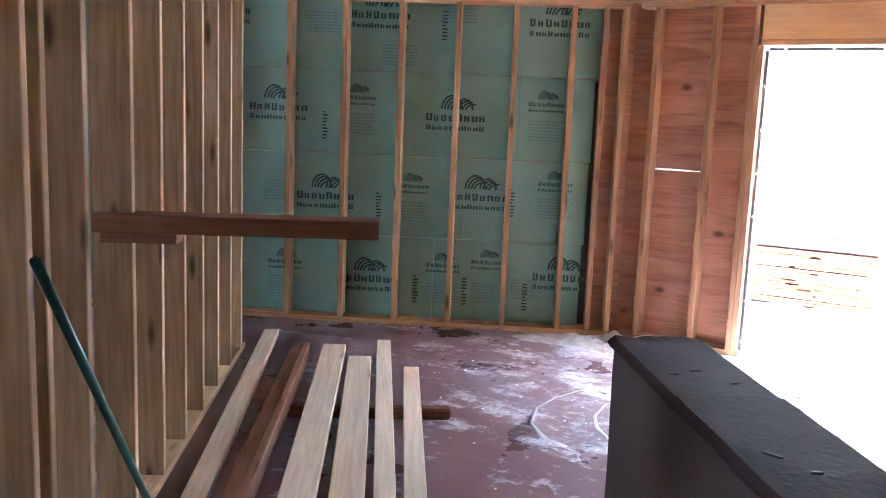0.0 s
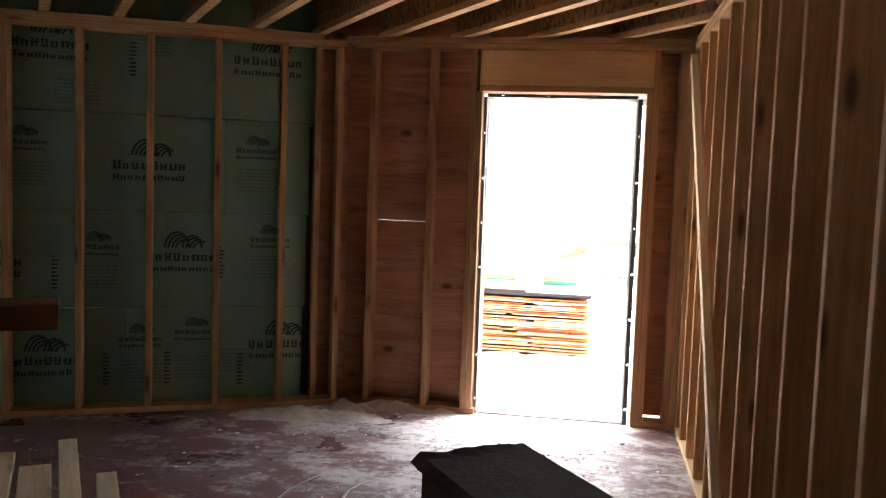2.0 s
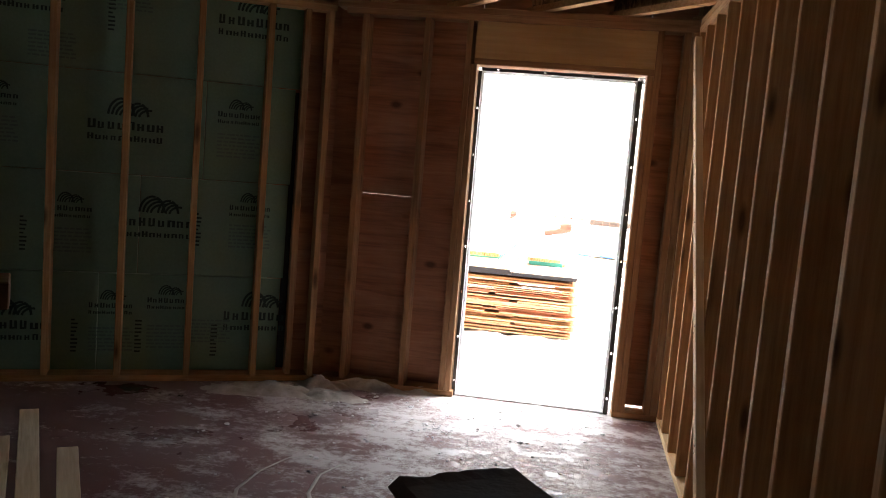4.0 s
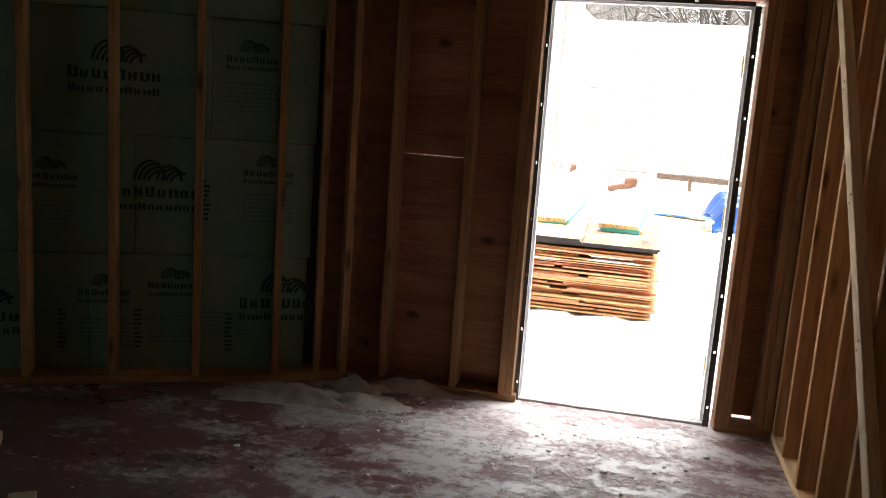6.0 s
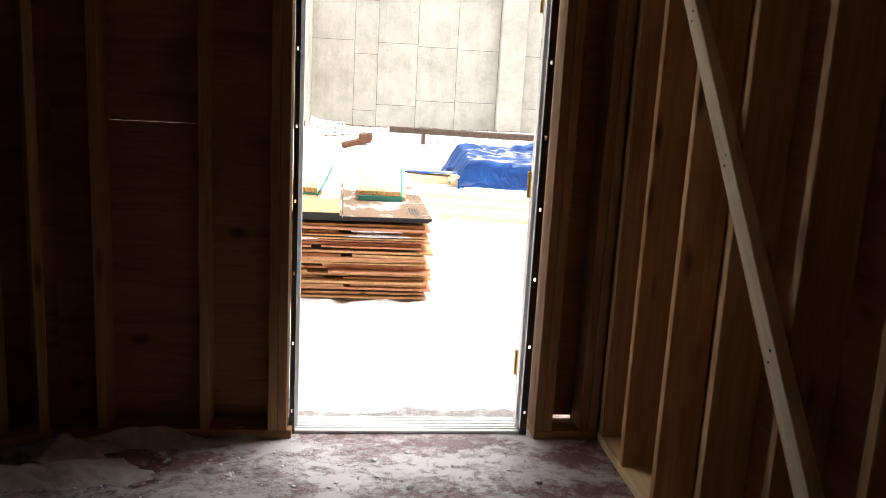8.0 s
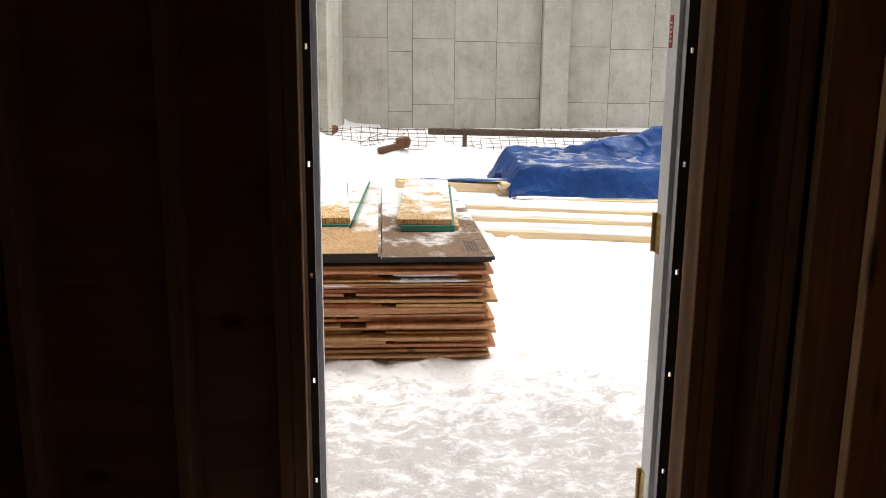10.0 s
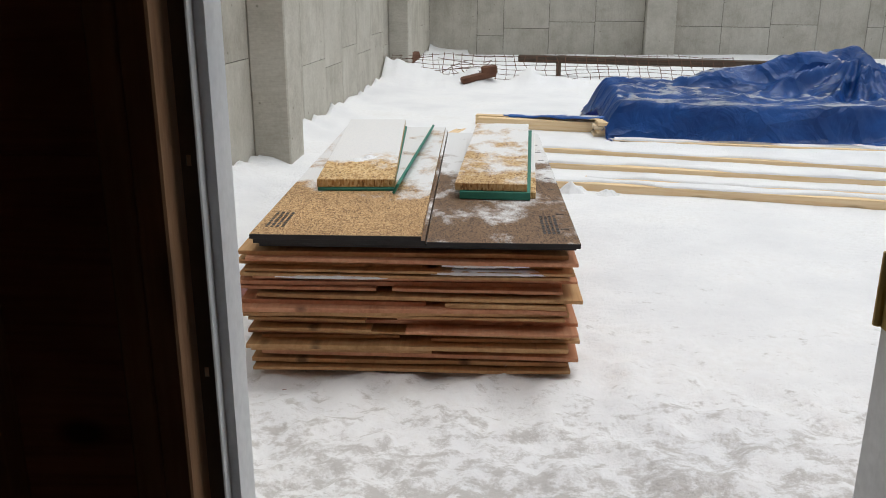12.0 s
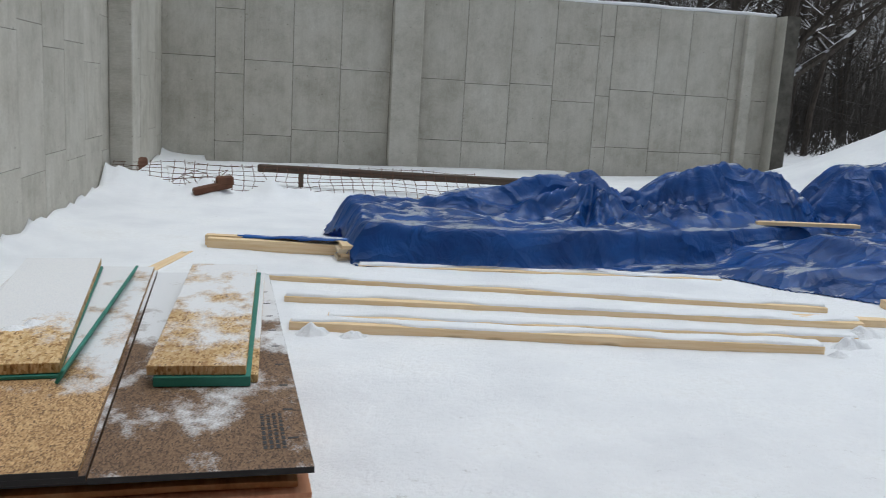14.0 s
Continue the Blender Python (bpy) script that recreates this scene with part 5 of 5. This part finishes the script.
def tarp_height(x, y):
    bench_y = 13.0 - 0.2 * smooth_step(2.1, 3.4, x) + 0.12 * smooth_step(3.6, 5.4, x) + 0.30 * smooth_step(5.4, 6.8, x)
    wob = 0.05 * noise.noise(Vector((x * 3.1, 4.0, 0)))
    boxy = smooth_step(5.1, 5.8, x)
    top = (crest(x - 0.06) + crest(x) + crest(x + 0.06)) / 3
    dy = max(abs(y - 14.15) - 0.05 - 0.2 * boxy, 0)
    h = top - ((0.62 + 0.45 * boxy) if y < 14.15 else 0.8) * dy
    bench = 0.34 * smooth_step(bench_y + wob, bench_y + 0.09 + wob, y) * smooth_step(7.2, 6.75, x) * smooth_step(15.0, 14.4, y)
    h = max(h, bench + 0.05 * (y - 13.1) * (bench > 0.3))
    low = smooth_step(5.1, 6.3, x)
    apron = 0.02 + 0.03 * low + 0.10 * low * smooth_step(11.6, 12.8, y) + 0.16 * math.exp(-((x - 6.6) / 0.35) ** 2 - ((y - 12.3) / 0.8) ** 2) + (0.02 + 0.09 * low) * (1 - abs(noise.noise(Vector((x * 1.3 + y * 0.9, y * 1.1, 2.0)))) * 2.2)
    if x > 4.3:
        h = max(h, max(apron, 0.0) * smooth_step(0.0, 0.35, y - tarp_front(x)))
    h *= smooth_step(1.85, 2.15, x + 0.12 * noise.noise(Vector((y * 2, 0, 0)))) * smooth_step(16.2, 15.2, y)
    body = smooth_step(0.05, 0.3, h)
    tent = smooth_step(bench_y + 0.16, bench_y + 0.4, y) if x < 7.0 else 1.0
    calm = 1 - 0.6 * boxy
    ridge = 1 - abs(noise.noise(Vector((x * 1.1 - y * 1.6, y * 1.2 + x * 0.5, 9.0))))
    fine = 1 - abs(noise.noise(Vector((x * 4.2 + y * 2.6, y * 3.4, 5.0))))
    drape = 1 - abs(noise.noise(Vector((x * 2.4 + 0.9 * y, 1.0, 6.0))))
    h += (0.12 * (ridge - 0.85) * tent * calm + 0.075 * calm * (fine - 0.85) * (0.2 + 0.8 * tent) + 0.05 * (drape - 0.8) * (1 - tent)) * body
    near, _ = noise.voronoi(Vector((x * 1.6 + y * 0.5, y * 1.9 - x * 0.3, 4.0)))
    h += 0.07 * (0.16 - min(near[1] - near[0], 0.32)) * body * (0.3 + 0.7 * tent) * calm
    for px_, py_ in PEAKS if y < 14.1 else ():
        q = math.atan2(y - py_, x - px_)
        d = math.hypot(x - px_, y - py_)
        h += 0.13 * (0.7 - abs(noise.noise(Vector((q * 3.6, d * 0.35, px_)))) * 1.9) * smooth_step(0.05, 0.45, d) * smooth_step(1.7, 0.7, d) * body * tent
    return h


tarp = thing("tarpaulin", "creased blue tarpaulin dusted with snow over lumber piles", "tarpaulin")
xs = [1.7 + 8.6 * i / 300 for i in range(301)]
ys = [11.1 + 4.7 * i / 190 for i in range(191)]
bm = bmesh.new()
vs = {}
for j, y in enumerate(ys):
    for i, x in enumerate(xs):
        if x > 1.92 + 0.05 * math.sin(y * 6) and tarp_front(x) < y < 15.6:
            vs[i, j] = bm.verts.new((x, y, 0.045 + 0.02 * smooth_step(9, 17, y) + max(tarp_height(x, y), 0.0) + 0.006 * noise.noise(Vector((x * 5, y * 5, 7)))))
for (i, j), v in vs.items():
    q = [vs.get(k) for k in ((i, j), (i + 1, j), (i + 1, j + 1), (i, j + 1))]
    if all(q):
        bm.faces.new(q)
bmesh.ops.solidify(bm, geom=bm.faces[:], thickness=-0.004)
part("sheet", bm, TARP, tarp, "", True)
tail = bmesh.new()
prev = None
for i in range(15):
    u = i / 14
    x = 1.0 + 1.05 * u
    y = 13.72 - 0.36 * u
    w = 0.05 + 0.17 * u
    cur = [tail.verts.new((x, y + w * (q - 0.5), 0.175 + 0.05 * u + 0.02 * noise.noise(Vector((x * 6, q * 4, 2))) - 0.05 * abs(q - 0.5))) for q in (0, 0.33, 0.66, 1)]
    if prev:
        for q in range(3):
            tail.faces.new((prev[q], prev[q + 1], cur[q + 1], cur[q]))
    prev = cur
bmesh.ops.recalc_face_normals(tail, faces=tail.faces)
bmesh.ops.solidify(tail, geom=tail.faces[:], thickness=0.003)
part("loose_corner", tail, TARP, tarp, "", True)
pk = thing("lumber_length", "pale board sticking out from under the tarpaulin", "timber")
board("timber", (6.2, 13.35, 0.44), (7.35, 13.22, 0.44), 0.09, T, YELLOW, pk)

# ---- rebar mesh, log, scraps by the far wall ----
mesh_ = thing("wire_mesh", "rusty bent reinforcing wire mesh standing in snow", "wire mesh")
rng = random.Random(3)


def wire_pt(u, v):
    x = -0.55 + 5.0 * u
    return Vector((x, 17.3 + 0.12 * math.sin(u * 11) + 0.5 * v, 0.10 + 0.34 * v + 0.05 * noise.noise(Vector((u * 9, v * 2, 0)))))


for i in range(34):
    u = i / 33
    part("wire", tube_bm([wire_pt(u + rng.uniform(-0.006, 0.006), v / 4 * 1.05) for v in range(5)], [0.0045] * 5, 4), RUST, mesh_)
for j in range(7):
    part("wire", tube_bm([wire_pt(i / 24, j / 6) for i in range(25)], [0.0045] * 25, 4), RUST, mesh_)
for i in range(9):
    u = 0.03 * i
    wq = thing("bent_wire", "loose bent reinforcing wire", "wire", "loose wires in the snow")
    a = wire_pt(rng.uniform(0, 0.25), 0)
    part("wire", tube_bm([a, a + Vector((rng.uniform(-0.3, 0.4), rng.uniform(-0.1, 0.2), rng.uniform(0.15, 0.4))), a + Vector((rng.uniform(0.2, 0.7), 0.1, rng.uniform(0.0, 0.35)))], [0.005] * 3, 5), RUST, wq)
logt = thing("timber_beam", "dark weathered beam resting on snow by the concrete", "beam")
board("beam", (1.38, 18.75, 0.33), (6.0, 17.5, 0.34), 0.13, 0.11, GREYWOOD, logt, "", (0, 0, 1), 0.015)
bp_ = thing("timber_post", "short dark post holding up the beam", "post")
board("post", (2.0, 18.58, 0.0), (2.0, 18.58, 0.275), 0.07, 0.09, GREYWOOD, bp_, "", (0, 1, 0))
bp2 = thing("timber_post", "short dark post holding up the beam", "post")
board("post", (5.4, 17.66, 0.0), (5.4, 17.66, 0.28), 0.07, 0.09, GREYWOOD, bp2, "", (0, 1, 0))
for p0, p1, w, h in (((0.50, 16.95, 0.16), (0.98, 17.05, 0.27), 0.12, 0.10), ((0.78, 17.02, 0.30), (1.0, 17.04, 0.32), 0.13, 0.12), ((-0.46, 18.6, 0.22), (-0.25, 19.0, 0.36), 0.12, 0.12)):
    sc_ = thing("rusty_scrap", "rusty brown piece of scrap lying in snow", "scrap", "scraps in the snow")
    board("scrap", p0, p1, w, h, RUST, sc_, "", (0, 0, 1), 0.02)

# ---- concrete walls ----
CH = 3.52


def panel_wall(name, label, origin, d, nrm, columns, height, slit):
    """A formed concrete wall: a core, with each form's imprint as a slab, joints recessed."""
    w = thing(name, label, "wall", kind="structure")
    r = random.Random(len(columns))
    x0, x1 = columns[0][0], columns[-1][0]
    c0, c1 = origin + d * x0 - nrm * 0.16, origin + d * x1 - nrm * 0.16
    board("core", up(c0, height / 2 - 0.3), up(c1, height / 2 - 0.3), 0.30, height + 0.598, JOINT, w)
    for (a, cuts), (b, _) in zip(columns, columns[1:]):
        zs = [-0.5] + list(cuts) + [height]
        for z0, z1 in zip(zs, zs[1:]):
            pr = 0.012 + r.uniform(-0.003, 0.003)
            s0, s1 = origin + d * (a + slit) + nrm * (pr / 2 - 0.010), origin + d * (b - slit) + nrm * (pr / 2 - 0.010)
            board("concrete_panel", up(s0, (z0 + z1) / 2), up(s1, (z0 + z1) / 2), pr, z1 - z0 - 2 * slit, CONC, w, "", (0, 0, 1), 0.003)
    return w


fn = -Vector((math.sin(CB), math.cos(CB), 0))
far_cols = [(0.0, (2.02,)), (0.96, (0.46, 1.73, 2.91)), (1.49, (0.61, 2.0)), (2.39, (0.74, 1.95)), (3.29, (0.76, 1.93)), (4.24, ()), (4.82, (0.68, 1.86)),
            (5.72, (0.67, 1.81)), (6.63, (0.72, 1.86)), (7.51, (1.57, 2.7)), (8.42, (0.68, 1.72, 2.9)), (8.72, (0.7, 1.86)), (9.66, (0.65, 1.83)), (10.36, (0.66, 1.83)), (11.3, (0.7, 1.8)), (12.2, ())]
wall_far = panel_wall("wall_concrete_far", "tall grey board-formed concrete retaining wall", CA, CF, fn, far_cols, CH, 0.0042)
ln_ = CF.copy()
left_cols = [(0.0, (0.55, 1.9)), (0.75, (0.7, 2.0)), (1.5, (1.6,)), (2.3, (0.62, 1.85)), (3.2, (0.7, 1.9)), (4.1, (0.6, 2.3)), (5.2, (0.8, 1.7)), (6.1, (0.62, 1.9)), (7.0, (0.75, 1.8)), (7.8, (0.6, 2.0)),
             (8.6, (0.7, 1.9)), (9.5, (0.65, 1.75)), (10.3, (0.62, 1.9)), (11.0, (0.9, 2.1)), (11.85, (0.33, 1.7)), (12.8, (0.62, 1.9)), (13.75, (0.7, 1.85)), (14.7, (0.6, 1.9)), (15.6, (0.7, 1.9)), (16.9, ())]
wall_cl = panel_wall("wall_concrete_left", "tall grey board-formed concrete retaining wall", CA, CL, ln_, left_cols, CH, 0.002)
for o, d, nrm, a, wd, dp in ((CA, CF, fn, 4.53, 0.56, 0.26), (CA, CF, fn, 11.62, 0.24, 0.16), (CA, CL, ln_, 10.82, 0.40, 0.30), (CA, CL, ln_, 4.55, 0.42, 0.30)):
    pi = thing("pilaster", "grey concrete pilaster standing out from the wall", "pilaster", "concrete pilasters", kind="structure")
    c = o + d * a + nrm * (dp / 2 + 0.003)
    zs = (-0.5, CH - 0.004)
    for z0, z1 in zip(zs, zs[1:]):
        board("concrete_panel", up(c, z0), up(c, z1 - 0.004), wd, dp, CONC, pi, "", tuple(nrm), 0.012)
ret = panel_wall("wall_concrete_end", "short end return of the concrete wall", CA + CF * 12.2 + fn * -0.31, fn, -CF, [(0.0, ()), (0.70, ())], CH, 0.004)
cp = thing("wall_snow_cap", "thin cap of snow along the wall top", "snow", kind="structure")
for o, d, a, b in ((CA - fn * 0.14, CF, -0.3, 12.2), (CA - ln_ * 0.14, CL, 0.16, 16.8)):
    bm = box_bm(b - a, 0.30, 0.07, 0.02)
    bmesh.ops.subdivide_edges(bm, edges=[e for e in bm.edges if e.calc_length() > 2], cuts=50, use_grid_fill=True)
    for v in bm.verts:
        v.co.z += 0.02 * noise.noise(Vector((v.co.x * 1.5, 0, a)))
    part("snow", bm, SNOWCAP, cp, "", True).matrix_basis = along(up(o + d * a, CH + 0.03), up(o + d * b, CH + 0.03))


# ---- trees ----
def tree_meshes(seed, height, stems, r0, twigs):
    r = random.Random(seed)
    trunk, crown = bmesh.new(), bmesh.new()

    def limb(p, d, length, rad, depth):
        pts, rads = [p.copy()], [rad]
        n = 6 if depth < 2 else 4
        for i in range(n):
            d = (d + Vector((r.gauss(0, 1), r.gauss(0, 1), r.gauss(0, 0.7))) * (0.09 + 0.05 * depth) + Vector((0, 0, 0.05 if depth else 0.12))).normalized()
            p = p + d * length / n
            pts.append(p.copy())
            rads.append(max(rad * (1 - 0.75 * (i + 1) / n), 0.006))
        tube_bm(pts, rads, 9 if depth == 0 else (6 if depth == 1 else 3), trunk if depth == 0 else crown)
        if depth >= 4 or rad < 0.008:
            return
        count = (9 if depth == 0 else twigs)
        for i in range(count):
            u = r.uniform(0.28 if depth == 0 else 0.2, 1.0)
            k = min(int(u * n), n - 1)
            q = pts[k].lerp(pts[k + 1], u * n - k)
            side = Vector((r.gauss(0, 1), r.gauss(0, 1), r.gauss(0.25, 0.5))).normalized()
            nd = (d * 0.55 + side).normalized()
            limb(q, nd, length * r.uniform(0.35, 0.6), max(rads[k] * r.uniform(0.35, 0.6), 0.007), depth + 1)

    for i in range(stems):
        q = 2 * math.pi * i / stems + 0.4
        sp = 0.55 * r0 * (stems > 1)
        limb(Vector((math.cos(q) * sp * 1.6, math.sin(q) * sp * 1.6, -0.3)), Vector((math.cos(q) * 0.16 * (stems > 1), math.sin(q) * 0.1 * (stems > 1), 1)).normalized(), height * r.uniform(0.85, 1.0), r0 * r.uniform(0.65, 1.0), 0)
    return mesh_of(trunk, BARK, True), mesh_of(crown, BARK)


def tree(name, label, seed, height, stems, r0, twigs, at, group=""):
    t_ = thing(name, label, "tree", group, at=at)
    a, b = tree_meshes(seed, height, stems, r0, twigs)
    part("trunk", a, None, t_)
    part("crown", b, None, t_, "bare branches")
    return t_


tree("big_tree", "large bare many-stemmed tree behind the concrete wall", 7, 10.5, 4, 0.30, 5, (14.35, 25.2, 0.1))
FAR = "bare trees in the woods"
kinds = [tree("bare_tree", "bare leafless tree in a winter wood", 30 + i, 11 + i, 1 + (i == 2), 0.15 + 0.03 * i, 4, (18 + 7 * i, 36 + 4 * i, 0.2), FAR) for i in range(4)]
rng = random.Random(12)
for i in range(64):
    y = rng.uniform(31, 62)
    x = -6 + (y - 5.6) * rng.uniform(-0.1, 1.25) if i % 3 else rng.uniform(13, 34)
    copy_thing(kinds[i % 4], pose(x, y, 0.1 + 0.5 * smooth_step(26, 60, y), 0, 0, rng.uniform(0, 360)) @ Matrix.Scale(rng.uniform(0.8, 1.25), 4))
br = bmesh.new()
for i in range(5200):
    y = rng.uniform(33, 66)
    x = rng.uniform(-10, 62)
    z0 = ground_height(x, y) - 0.1
    hgt = rng.uniform(1.0, 6.5)
    a = Vector((x, y, z0))
    b = a + Vector((rng.gauss(0, 0.5), rng.gauss(0, 0.5), hgt))
    md = a.lerp(b, 0.5) + Vector((rng.gauss(0, 0.2), rng.gauss(0, 0.2), 0))
    tube_bm([a, md, b], [0.032, 0.022, 0.008], 3, br)
    for q in range(3):
        s_ = md.lerp(b, rng.random())
        tube_bm([s_, s_ + Vector((rng.gauss(0, 0.9), rng.gauss(0, 0.9), rng.uniform(0.0, 0.8)))], [0.014, 0.005], 3, br)
for i in range(2600):
    x, y = rng.uniform(8, 50), rng.uniform(32, 37)
    a = Vector((x, y, ground_height(x, y) - 0.05))
    tube_bm([a, a + Vector((rng.gauss(0, 0.6), rng.gauss(0, 0.4), rng.uniform(0.15, 1.1)))], [0.016, 0.006], 3, br)
tagged(new("brushwood", mesh_of(br, WOODS)), "dense grey brown winter undergrowth behind the site", "undergrowth", kind="stuff")
hillm = grid_mesh([-160 + 8 * i for i in range(60)], [70, 74, 80, 90, 110], lambda x, y: 0.3 + (y - 70) * 0.55 + 2.0 * fbm(x, y, 0.05), WOODS)
tagged(new("backdrop", hillm), "dark wooded slope in the distance", "woods", kind="structure")
